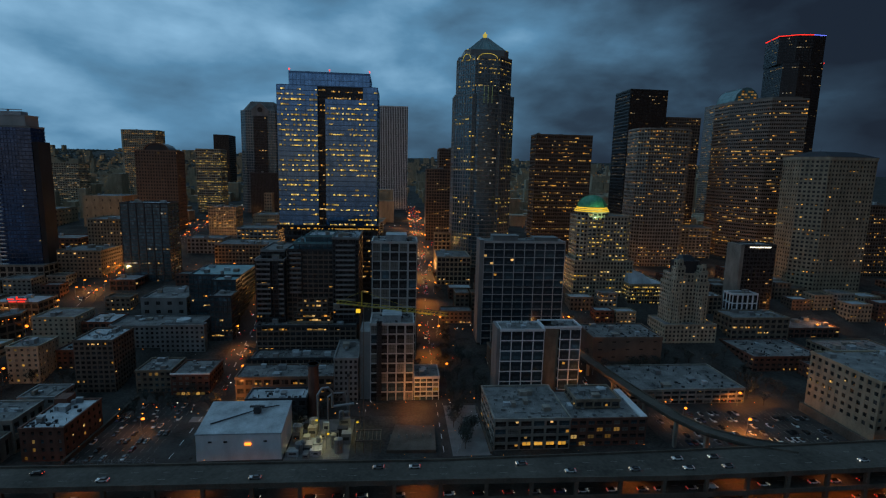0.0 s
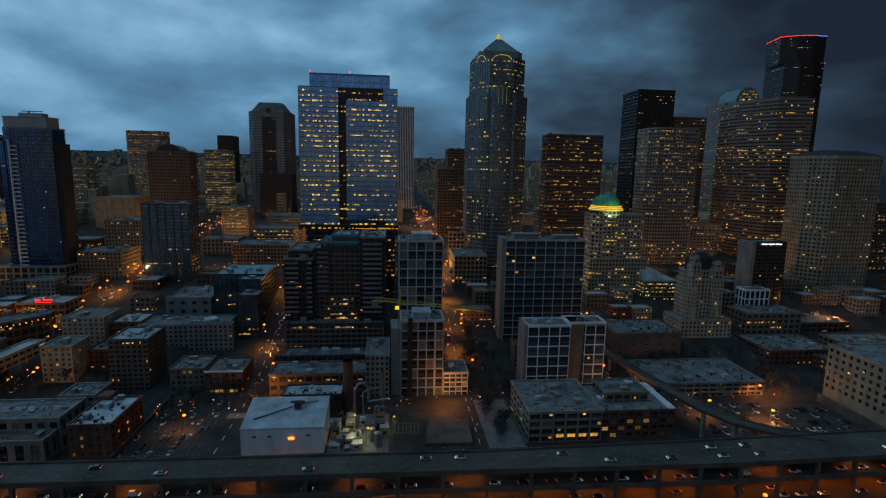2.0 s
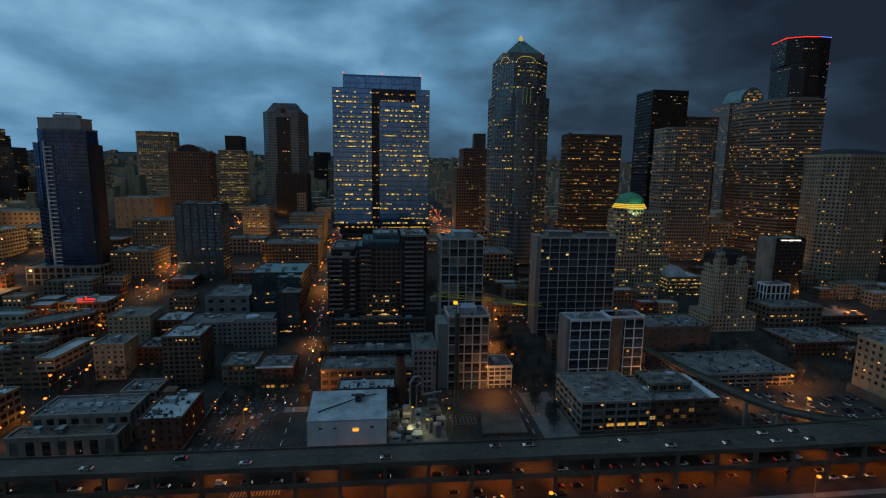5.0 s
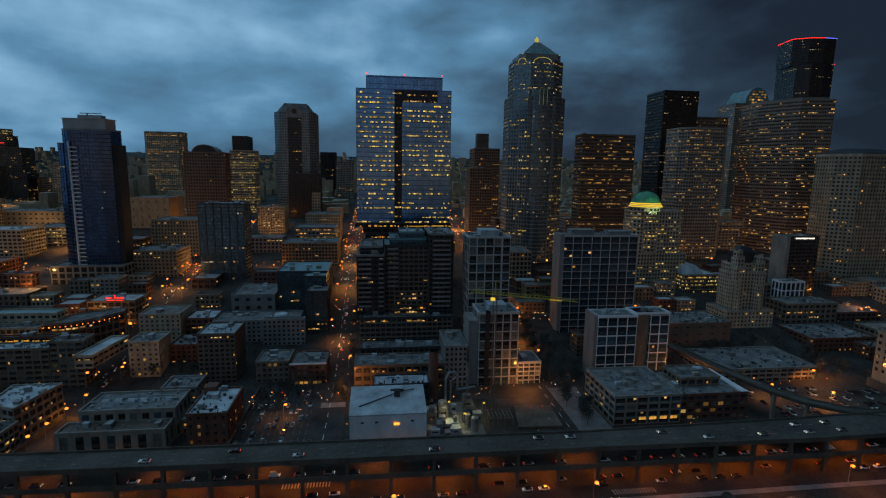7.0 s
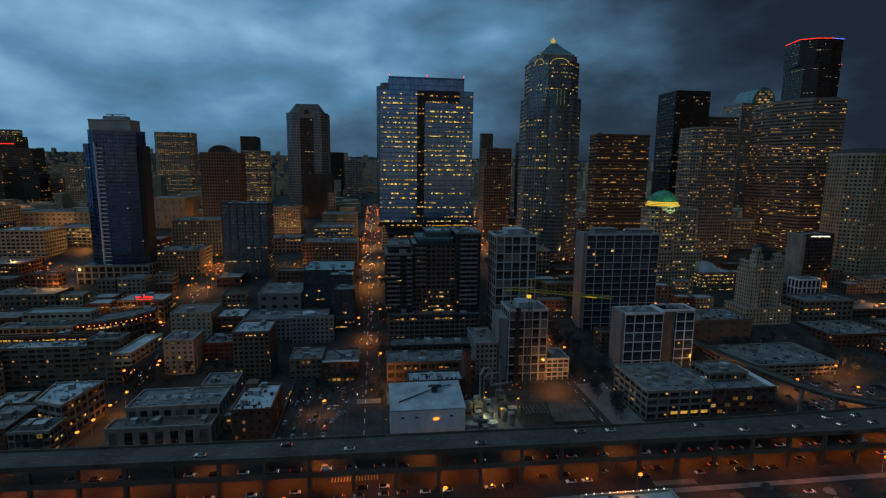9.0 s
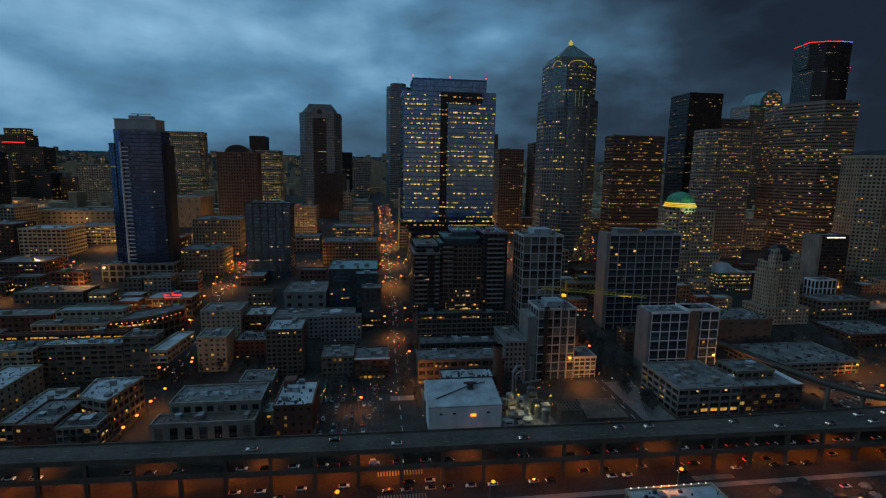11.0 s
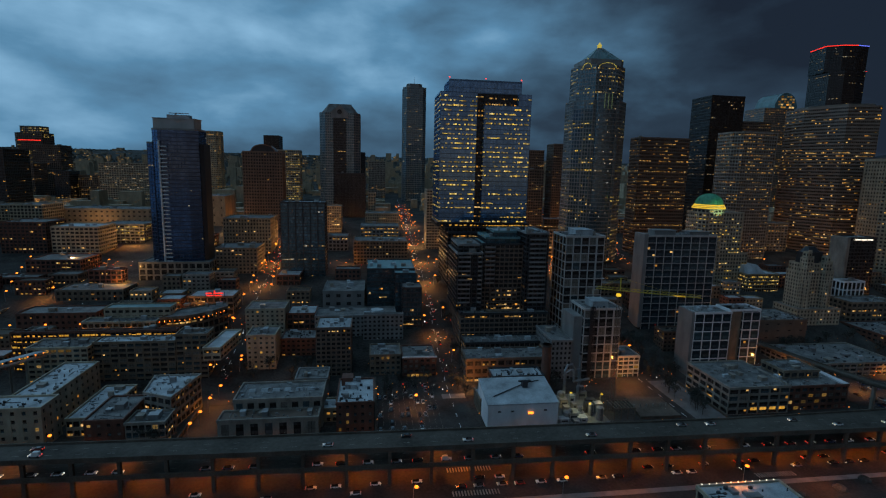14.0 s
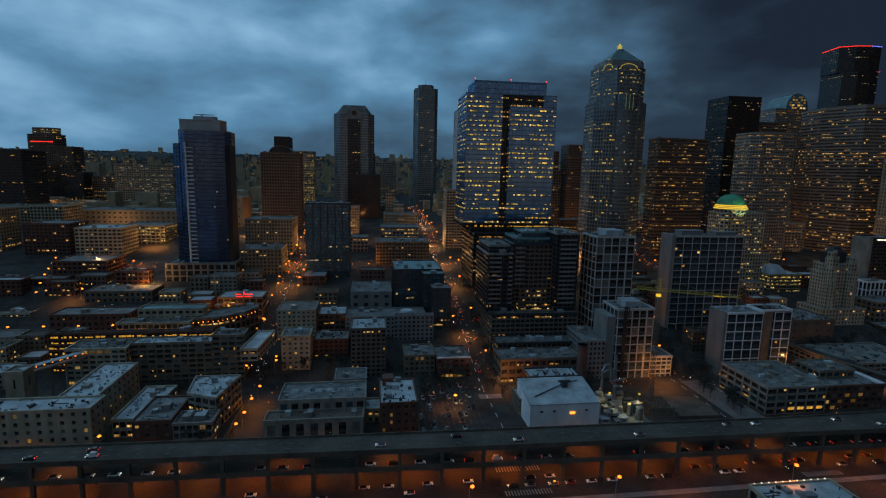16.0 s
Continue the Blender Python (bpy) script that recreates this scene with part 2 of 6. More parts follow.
# ---- mesh tools ----
class Build:
    """Collects boxes, prisms and quads of one mesh."""

    def __init__(self):
        self.v, self.f = [], []

    def hull(self, low, high, cap=True):
        b, k = len(self.v), len(low)
        self.v += list(low) + list(high)
        for i in range(k):
            j = (i + 1) % k
            self.f.append((b + i, b + j, b + k + j, b + k + i))
        if cap:
            self.f.append(tuple(b + k + i for i in range(k)))
            self.f.append(tuple(b + k - 1 - i for i in range(k)))
        return self

    def prism(self, poly, z0, z1, top=None):
        return self.hull([(x, y, z0) for x, y in poly], [(x, y, z1) for x, y in (top or poly)])

    def box(self, x0, x1, y0, y1, z0, z1):
        return self.prism([(x0, y0), (x1, y0), (x1, y1), (x0, y1)], z0, z1)

    def quad(self, a, b, c, d):
        k = len(self.v)
        self.v += [a, b, c, d]
        self.f.append((k, k + 1, k + 2, k + 3))
        return self

    def bar(self, p, q, w, h=None, up=(0, 0, 1)):
        """A square bar from p to q."""
        p, q, h = Vector(p), Vector(q), h or w
        d = (q - p).normalized()
        s = d.cross(Vector(up))
        s = s.normalized() if s.length > 1e-4 else Vector((1, 0, 0))
        t = s.cross(d)
        ring = [s * w / 2 - t * h / 2, s * w / 2 + t * h / 2, -s * w / 2 + t * h / 2, -s * w / 2 - t * h / 2]
        return self.hull([tuple(p + r) for r in ring], [tuple(q + r) for r in ring])

    def tube(self, p, q, r0, r1=None, sides=8):
        p, q, r1 = Vector(p), Vector(q), r0 if r1 is None else r1
        d = (q - p).normalized()
        s = d.orthogonal().normalized()
        t = d.cross(s)
        ring = [(math.cos(a) * s + math.sin(a) * t) for a in (2 * math.pi * i / sides for i in range(sides))]
        return self.hull([tuple(p + c * r0) for c in ring], [tuple(q + c * r1) for c in ring])

    def ball(self, c, r, rings=5, sides=8, half=False, squash=1.0):
        b = len(self.v)
        lo = 0.0 if half else -math.pi / 2
        for i in range(rings + 1):
            a = lo + (math.pi / 2 - lo) * i / rings
            for j in range(sides):
                w = 2 * math.pi * j / sides
                self.v.append((c[0] + r * math.cos(a) * math.cos(w), c[1] + r * math.cos(a) * math.sin(w), c[2] + r * squash * math.sin(a)))
        for i in range(rings):
            for j in range(sides):
                k = (j + 1) % sides
                self.f.append((b + i * sides + j, b + i * sides + k, b + (i + 1) * sides + k, b + (i + 1) * sides + j))
        return self


def thing(name, at, label, category, group="", kind=""):
    ob = new(name)
    ob.location = at
    ob.empty_display_size = 0.5
    return tagged(ob, label, category, group, kind)


def origin(ob):
    p = Vector((0, 0, 0))
    while ob is not None:
        p += ob.location
        ob = ob.parent
    return p


def part(name, b, mat, parent, label="", smooth=False, kind=""):
    o = origin(parent)
    me = bpy.data.meshes.new(name)
    me.from_pydata([(x - o.x, y - o.y, z - o.z) for x, y, z in b.v], [], b.f)
    me.materials.append(mat)
    if smooth:
        me.shade_smooth()
    ob = new(name, me)
    ob.parent = parent
    return tagged(ob, label, kind=kind)


def solid(name, b, mat, label, category, kind="structure"):
    me = bpy.data.meshes.new(name)
    me.from_pydata(b.v, [], b.f)
    me.materials.append(mat)
    return tagged(new(name, me), label, category, kind=kind)


def rect(x0, x1, y0, y1):
    return [(x0, y0), (x1, y0), (x1, y1), (x0, y1)]


def chamfered(x0, x1, y0, y1, c):
    return [(x0 + c, y0), (x1 - c, y0), (x1, y0 + c), (x1, y1 - c), (x1 - c, y1), (x0 + c, y1), (x0, y1 - c), (x0, y0 + c)]


def rounded(cx, cy, r, n=20, ry=None):
    return [(cx + r * math.cos(2 * math.pi * i / n), cy + (ry or r) * math.sin(2 * math.pi * i / n)) for i in range(n)]


def shrink(poly, d):
    """The polygon (anticlockwise) moved inwards by d."""
    out, k = [], len(poly)
    for i in range(k):
        p, q, r = Vector(poly[i - 1]), Vector(poly[i]), Vector(poly[(i + 1) % k])
        n1, n2 = (q - p).normalized(), (r - q).normalized()
        n1, n2 = Vector((-n1.y, n1.x)), Vector((-n2.y, n2.x))
        m = (n1 + n2) / max(0.3, 1 + n1.dot(n2))
        out.append(tuple(q + m * d))
    return out


GROUND = ((-400, -0.5), (285, 0.0), (310, 3.0), (345, 12.0), (380, 22.0), (430, 34.0), (530, 46.0), (640, 58.0), (760, 66.0), (1000, 80.0),
          (1400, 97.0), (2000, 125.0), (2600, 172.0), (3200, 203.0), (4200, 222.0), (4800, 222.0))


def ground(y):
    return float(np.interp(y, [g[0] for g in GROUND], [g[1] for g in GROUND]))


PANES = {}


def pane_mesh(w, h, mat):
    """One window, shared by all of that size and look: sashes set apart by slim dark glazing bars."""
    key = (round(w, 2), round(h, 2), mat.name)
    if key not in PANES:
        b, cols, rows = Build(), max(1, round(w / 1.5)), 2 if h > 1.5 else 1
        for i in range(cols):
            for j in range(rows):
                x0, x1 = -w / 2 + w * i / cols + 0.07, -w / 2 + w * (i + 1) / cols - 0.07
                z0, z1 = -h / 2 + h * j / rows + 0.07, -h / 2 + h * (j + 1) / rows - 0.07
                b.quad((x0, -0.05, z0), (x1, -0.05, z0), (x1, -0.05, z1), (x0, -0.05, z1))
        me = bpy.data.meshes.new("window_pane")
        me.from_pydata(b.v, [], b.f)
        me.materials.append(mat)
        PANES[key] = me
    return PANES[key]


def storeys(ob, poly, z0, z1, wall, gl=GL_DARK, floor=3.6, bay=4.0, pier=1.0, span=1.3, depth=0.35, lit=0.08, lamp=LIT_WARM, every=False,
            heavy=1, clump=True, skip=(), base=0.0, sides=None, seed=0):
    """One tier of a building: a glazed core behind real piers and floor bands, and its lit windows. every: each window is a part."""
    rnd = random.Random(int(abs(poly[0][0]) * 7 + z1 * 13) + seed)
    core = shrink(poly, depth)
    part("glazing", Build().prism(core, z0, z1 - 0.2), gl, ob)
    n = max(1, round((z1 - z0 - base) / floor))
    fh = (z1 - z0 - base) / n
    walls, lamps = Build(), Build()
    k = len(poly)
    if base > 0:
        walls.prism(poly, z0, z0 + base)
    levels = [max(0.15, rnd.choice((0.12, 0.3, 0.7, 1.1, 2.4))) if clump else 1.0 for _ in range(n)]
    for i in range(k):
        if sides is not None and i not in sides:
            continue
        a, b = Vector(poly[i]), Vector(poly[(i + 1) % k])
        length = (b - a).length
        d = (b - a) / length
        inn = Vector((-d.y, d.x))
        m = max(1, round(length / bay))
        bw = length / m

        def at(s, q, z):
            p = a + d * s + inn * q
            return (p.x, p.y, z)

        def slab(s0, s1, q0, q1, za, zb):
            walls.hull([at(s0, q0, za), at(s1, q0, za), at(s1, q1, za), at(s0, q1, za)], [at(s0, q0, zb), at(s1, q0, zb), at(s1, q1, zb), at(s0, q1, zb)])

        if pier > 0:
            for j in range(m + 1):
                w = pier * (heavy if j % 4 == 0 else 1)
                s0, s1 = max(0.02, j * bw - w / 2), min(length - 0.02, j * bw + w / 2)
                slab(s0, s1, 0.0, depth + 0.05, z0 + base, z1 - 0.03)
        if span > 0:
            for f in range(n + 1):
                zc = z0 + base + f * fh
                za, zb = max(z0 + base, zc - span / 2), min(z1 - 0.02, zc + span / 2)
                slab(0.06, length - 0.06, 0.04, depth + 0.05, za, zb)
        facing = d.x > 0.6
        for f in range(n):
            run = False
            for j in range(m):
                on = rnd.random() < lit * levels[f] * (1.0 if every else 0.78) or (run and not every and rnd.random() < (0.72 if gl is GL_BLUE else 0.5))
                run = on
                za, zb = z0 + base + f * fh + span / 2, z0 + base + (f + 1) * fh - span / 2
                s0, s1 = j * bw + pier / 2, (j + 1) * bw - pier / 2
                if every and facing and zb > za + 0.2:
                    if on and s1 - s0 > 3.5:  # one room of a wide bay is lit
                        on, c, half = False, rnd.randrange(3), (zb - za) * rnd.choice((0.0, 0.5))
                        u0, u1 = s0 + (s1 - s0) * c / 3 + 0.15, s0 + (s1 - s0) * (c + 1) / 3 - 0.15
                        lamps.quad(at(u0, depth - 0.1, za + half + 0.2), at(u1, depth - 0.1, za + half + 0.2), at(u1, depth - 0.1, za + half + 1.7), at(u0, depth - 0.1, za + half + 1.7))
                    mid = at((s0 + s1) / 2, depth - 0.02, (za + zb) / 2)
                    w = new("window_pane", pane_mesh(s1 - s0, zb - za, LIT_ONE if on else rnd.choice((gl, gl, gl, gl, GL_TEAL) if gl is GL_DEEP else (gl, gl, gl, GL_TEAL, BLIND))))
                    w.parent = ob
                    w.matrix_basis = Matrix.Translation(Vector(mid) - origin(ob)) @ Matrix.Rotation(math.atan2(d.y, d.x), 4, "Z")
                elif on:
                    sub = rnd.random()
                    zt = za + min(zb - za, 1.5) * (0.85 if sub < 0.6 else 0.55)
                    cut = max(1, round((s1 - s0) / 1.25))
                    for c in range(cut):
                        if rnd.random() < 0.66:
                            u0, u1 = s0 + (s1 - s0) * c / cut + 0.05, s0 + (s1 - s0) * (c + 1) / cut - 0.05
                            lamps.quad(at(u0, depth - 0.06, za + 0.1), at(u1, depth - 0.06, za + 0.1), at(u1, depth - 0.06, zt), at(u0, depth - 0.06, zt))
    if walls.v:
        part("wall", walls, wall, ob)
    if lamps.v:
        part("lit_glazing", lamps, lamp, ob, "warmly lit office windows", kind="stuff")


def roof(ob, poly, z, wall, mat=ROOF_GREY, parapet=0.9, units=3, seed=0, unit_mat=None, big=1.0):
    rnd = random.Random(seed + int(abs(poly[0][0]) * 3 + z))
    top = part("roof", Build().prism(shrink(poly, 0.3), z - 0.5, z), mat, ob)
    if parapet:
        rim, inner, k = Build(), shrink(poly, 0.45), len(poly)
        outer = shrink(poly, -0.3 if min(p[1] for p in poly) < 330 else -0.06)
        rim.v = [(x, y, h) for ring, h in ((outer, z - 0.6), (outer, z + parapet), (inner, z + parapet), (inner, z - 0.6)) for x, y in ring]
        rim.f = [(a * k + i, a * k + (i + 1) % k, (a + 1) % 4 * k + (i + 1) % k, (a + 1) % 4 * k + i) for a in range(4) for i in range(k)]
        part("parapet", rim, wall, top)
    xs, ys = [p[0] for p in poly], [p[1] for p in poly]
    x0, x1, y0, y1 = min(xs), max(xs), min(ys), max(ys)
    if y0 < 330 and (x1 - x0) > 14:
        c = Build()
        for _ in range(int(min(60, (x1 - x0) * (y1 - y0) / 22))):
            x, y = rnd.uniform(x0 + 1.5, x1 - 1.5), rnd.uniform(y0 + 1.5, y1 - 1.5)
            k = rnd.random()
            if k < 0.45:
                w, h = rnd.uniform(0.3, 0.9), rnd.uniform(0.4, 1.4)
                c.box(x - w, x + w, y - w * 0.7, y + w * 0.7, z - 0.05, z + h)
            elif k < 0.7:
                w = rnd.uniform(2, 7)
                if rnd.random() < 0.5:
                    c.box(x - w / 2, min(x1 - 1, x + w / 2), y - 0.12, y + 0.12, z - 0.02, z + 0.35)
                else:
                    c.box(x - 0.12, x + 0.12, y - w / 2, min(y1 - 1, y + w / 2), z - 0.02, z + 0.35)
            else:
                c.tube((x, y, z - 0.05), (x, y, z + rnd.uniform(0.6, 1.8)), rnd.uniform(0.15, 0.4), sides=6)
        part("roof_clutter", c, rnd.choice((DARK, GREY, STEEL)), top, "small vents, pipes and ducts on the roof", kind="stuff")
    for _ in range(units):
        w, d, h = rnd.uniform(1.5, 5) * big, rnd.uniform(1.5, 4.5) * big, rnd.uniform(1.0, 2.8) * big
        x, y = rnd.uniform(x0 + w + 1, max(x0 + w + 1.1, x1 - w - 1)), rnd.uniform(y0 + d + 1, max(y0 + d + 1.1, y1 - d - 1))
        b = Build().box(x - w / 2, x + w / 2, y - d / 2, y + d / 2, z - 0.02, z + h)
        b.box(x - w / 2 - 0.12, x + w / 2 + 0.12, y - d / 2 - 0.12, y + d / 2 + 0.12, z + h, z + h + 0.15)
        part("rooftop_unit", b, unit_mat or rnd.choice((GREY, STEEL, CONCRETE, ROOF_PALE)), top)


def building(name, label, poly, z1, wall, z0=None, roof_mat=ROOF_GREY, parapet=0.9, units=3, category="building", unit_mat=None, group="", big=1.0, **kw):
    xs, ys = [p[0] for p in poly], [p[1] for p in poly]
    if z0 is None:
        z0 = ground(min(ys)) - 0.5
    ob = thing(name, ((min(xs) + max(xs)) / 2, (min(ys) + max(ys)) / 2, z0), label, category, group)
    storeys(ob, poly, z0, z1, wall, **kw)
    roof(ob, poly, z1, wall, roof_mat, parapet, units, unit_mat=unit_mat, big=big)
    return ob


# ---- ground, streets, viaduct ----
def terrain():
    xs = list(np.linspace(-4600, 4600, 93))
    ys = [110, 160, 200, 285, 297, 310, 327, 345, 362, 380, 405, 430, 480, 530, 585, 640, 700, 760, 880, 1000, 1200, 1400, 1600, 1800] + list(range(2000, 4801, 140))
    b = Build()
    for y in ys:
        for x in xs:
            far = min(1.0, max(0.0, (y - 1300) / 1500))
            z = ground(y) + far * 26 * noise.noise((x / 900, y / 900, 0.3)) + far * 9 * noise.noise((x / 220, y / 220, 2.0)) - far * 14 * max(0, x / 1500)
            b.v.append((x, y, z))
    w = len(xs)
    b.f = [(j * w + i, j * w + i + 1, (j + 1) * w + i + 1, (j + 1) * w + i) for j in range(len(ys) - 1) for i in range(w - 1)]
    ob = solid("ground", b, EARTH, "dark city ground rising from the shore to distant hills", "ground")
    ob.data.shade_smooth()


terrain()
CROSS = ((-245, 9.0, 300, 900), (-105, 9.0, 200, 1000), (24, 9.0, 200, 1000), (125, 8.0, 240, 900))
AVENUES = ((272, 7.0), (362, 8.0), (478, 8.0), (576, 8.0), (668, 8.0))


def street_along_y(x, half, y0, y1):
    b = Build()
    ys = [y for y in [y0] + [g[0] for g in GROUND] + [y1] if y0 <= y <= y1]
    for a, c in zip(ys, ys[1:]):
        if c > a:
            b.hull([(x - half, a, ground(a) - 0.2), (x + half, a, ground(a) - 0.2), (x + half, c, ground(c) - 0.2), (x - half, c, ground(c) - 0.2)],
                   [(x - half, a, ground(a) + 0.06), (x + half, a, ground(a) + 0.06), (x + half, c, ground(c) + 0.06), (x - half, c, ground(c) + 0.06)])
    solid("road", b, ASPHALT, "worn asphalt street climbing between the blocks", "road")
    line = Build()
    for a in range(int(y0) + 3, int(y1), 12):
        line.hull([(x - 0.12, a, ground(a)), (x + 0.12, a, ground(a)), (x + 0.12, a + 5, ground(a + 5)), (x - 0.12, a + 5, ground(a + 5))],
                  [(x - 0.12, a, ground(a) + 0.1), (x + 0.12, a, ground(a) + 0.1), (x + 0.12, a + 5, ground(a + 5) + 0.1), (x - 0.12, a + 5, ground(a + 5) + 0.1)])
    solid("road_marking", line, WHITE, "white dashed centre line on the street", "road marking")


for s in CROSS:
    street_along_y(*s)
for y, half in AVENUES:
    if half:
        b = Build()
        edges = [-600] + [e for x, h, a, c in CROSS if a <= y <= c for e in (x - h, x + h)] + [620]
        for x0, x1 in zip(edges[::2], edges[1::2]):
            b.hull([(x0, y - half, ground(y - half) - 0.3), (x1, y - half, ground(y - half) - 0.3), (x1, y + half, ground(y + half) - 0.3), (x0, y + half, ground(y + half) - 0.3)],
                   [(x0, y - half, ground(y - half) + 0.06), (x1, y - half, ground(y - half) + 0.06), (x1, y + half, ground(y + half) + 0.06), (x0, y + half, ground(y + half) + 0.06)])
        solid("road", b, ASPHALT, "dark asphalt avenue crossing the slope", "road")
solid("water", Build().box(-4600, 4600, -4600, 124, -6, -2.2), WATER, "dark rippled bay water below the sea wall", "water")
solid("sea_wall", Build().box(-4600, 4600, 124, 130, -6, -0.2), STAINED_DARK, "stained concrete sea wall along the bay", "wall")
solid("road", Build().box(-600, 620, 142, 222, -0.8, 0.03), ASPHALT, "wide waterfront road beside the viaduct, orange under lamps", "road")
solid("pavement", Build().box(-600, 620, 130, 142, -0.8, 0.16), PAVING, "pale waterfront pavement with a raised kerb", "pavement")
solid("pavement", Build().box(-600, 620, 165, 168, -0.5, 0.16), PAVING, "narrow kerbed strip beside the viaduct columns", "pavement")

VIADUCT = ((-640, 203, 218), (-420, 190, 203), (-310, 186.5, 199), (-140, 181, 195), (20, 178, 192), (120, 175.5, 194), (210, 177, 197), (420, 186, 206), (700, 200, 220))


def via(x):
    xs = [v[0] for v in VIADUCT]
    return float(np.interp(x, xs, [v[1] for v in VIADUCT])), float(np.interp(x, xs, [v[2] for v in VIADUCT]))


def ribbon(b, xs, edge, z0, z1):
    """A strip along the viaduct between the two edges that edge(x) gives."""
    for x in xs:
        a, c = edge(x)
        b.v += [(x, a, z0), (x, c, z0), (x, c, z1), (x, a, z1)]
    for i in range(len(xs) - 1):
        b.f += [(4 * i + j, 4 * i + (j + 1) % 4, 4 * i + 4 + (j + 1) % 4, 4 * i + 4 + j) for j in range(4)]
    e = 4 * (len(xs) - 1)
    b.f += [(3, 2, 1, 0), (e, e + 1, e + 2, e + 3)]


def viaduct():
    ob = thing("viaduct", (0, 188, -0.3), "grey concrete double-deck road viaduct on square columns", "viaduct", kind="structure")
    xs = list(range(-640, 701, 20))
    for name, z in (("upper_deck", 17.0), ("lower_deck", 9.2)):
        d = Build()
        ribbon(d, xs, via, z - 0.9, z)
        deck = part(name, d, DECK, ob, "worn concrete road deck")
        for inner in (True, False):
            r = Build()
            ribbon(r, xs, (lambda x: (via(x)[0] - 0.15, via(x)[0] + 0.3)) if inner else (lambda x: (via(x)[1] - 0.3, via(x)[1] + 0.15)), z - 1.3, z + 0.85)
            part("guard_wall", r, STAINED_DARK, deck, "stained concrete guard wall, its shade put into the colour")
        m = Build()
        for x in range(-630, 690, 12):
            a, c = via(x)
            for k in (1, 2):
                y = a + (c - a) * k / 3
                m.box(x, x + 3, y - 0.06, y + 0.06, z - 0.01, z + 0.02)
        part("lane_marking", m, CONCRETE, deck, "faded white lane dashes")
    for x in range(-630, 690, 18):
        a, c = via(x)
        for y in (a + 1.0, c - 1.0):
            part("column", Build().box(x - 0.7, x + 0.7, y - 0.7, y + 0.7, -0.3, 16.05), STAINED_DARK, ob)
        for z in (15.1, 7.3):
            part("cross_beam", Build().box(x - 0.6, x + 0.6, a + 0.5, c - 0.5, z - 0.35, z + 0.95), STAINED_DARK, ob)
    # ramp that leaves the upper deck towards the hill
    pts = ((178, 193, 17.0), (160, 200, 16.9), (148, 211, 16.5), (141.5, 226, 16), (137, 250, 15), (132, 280, 14.5), (128, 310, 14), (125.5, 345, 13.5))
    r, g = Build(), Build()
    side = []
    for i, p in enumerate(pts):
        q0, q1 = Vector(pts[max(0, i - 1)]), Vector(pts[min(len(pts) - 1, i + 1)])
        d = (q1 - q0).normalized()
        s = Vector((d.y, -d.x, 0)).normalized() * 3.6
        side.append((Vector(p) - s, Vector(p) + s, s / 3.6))
    for (a0, b0, s0), (a1, b1, s1) in zip(side, side[1:]):
        up = Vector((0, 0, 0.9))
        r.hull([tuple(a0 - up), tuple(b0 - up), tuple(b1 - up), tuple(a1 - up)][::-1], [tuple(a0), tuple(b0), tuple(b1), tuple(a1)][::-1])
        for e0, e1, k in ((a0, a1, 0.3), (b0, b1, -0.3)):
            g.hull([tuple(e0 - up), tuple(e1 - up), tuple(e1 + s1 * k - up), tuple(e0 + s0 * k - up)], [tuple(e0 + up), tuple(e1 + up), tuple(e1 + s1 * k + up), tuple(e0 + s0 * k + up)])
    slip = part("ramp", r, DECK, ob, "curved concrete exit ramp")
    part("guard_wall", g, STAINED_DARK, slip, "ramp guard wall")
    for p in pts[2:7]:
        part("column", Build().box(p[0] - 0.8, p[0] + 0.8, p[1] - 0.8, p[1] + 0.8, -0.3, p[2] - 0.85), CONCRETE, ob)


viaduct()

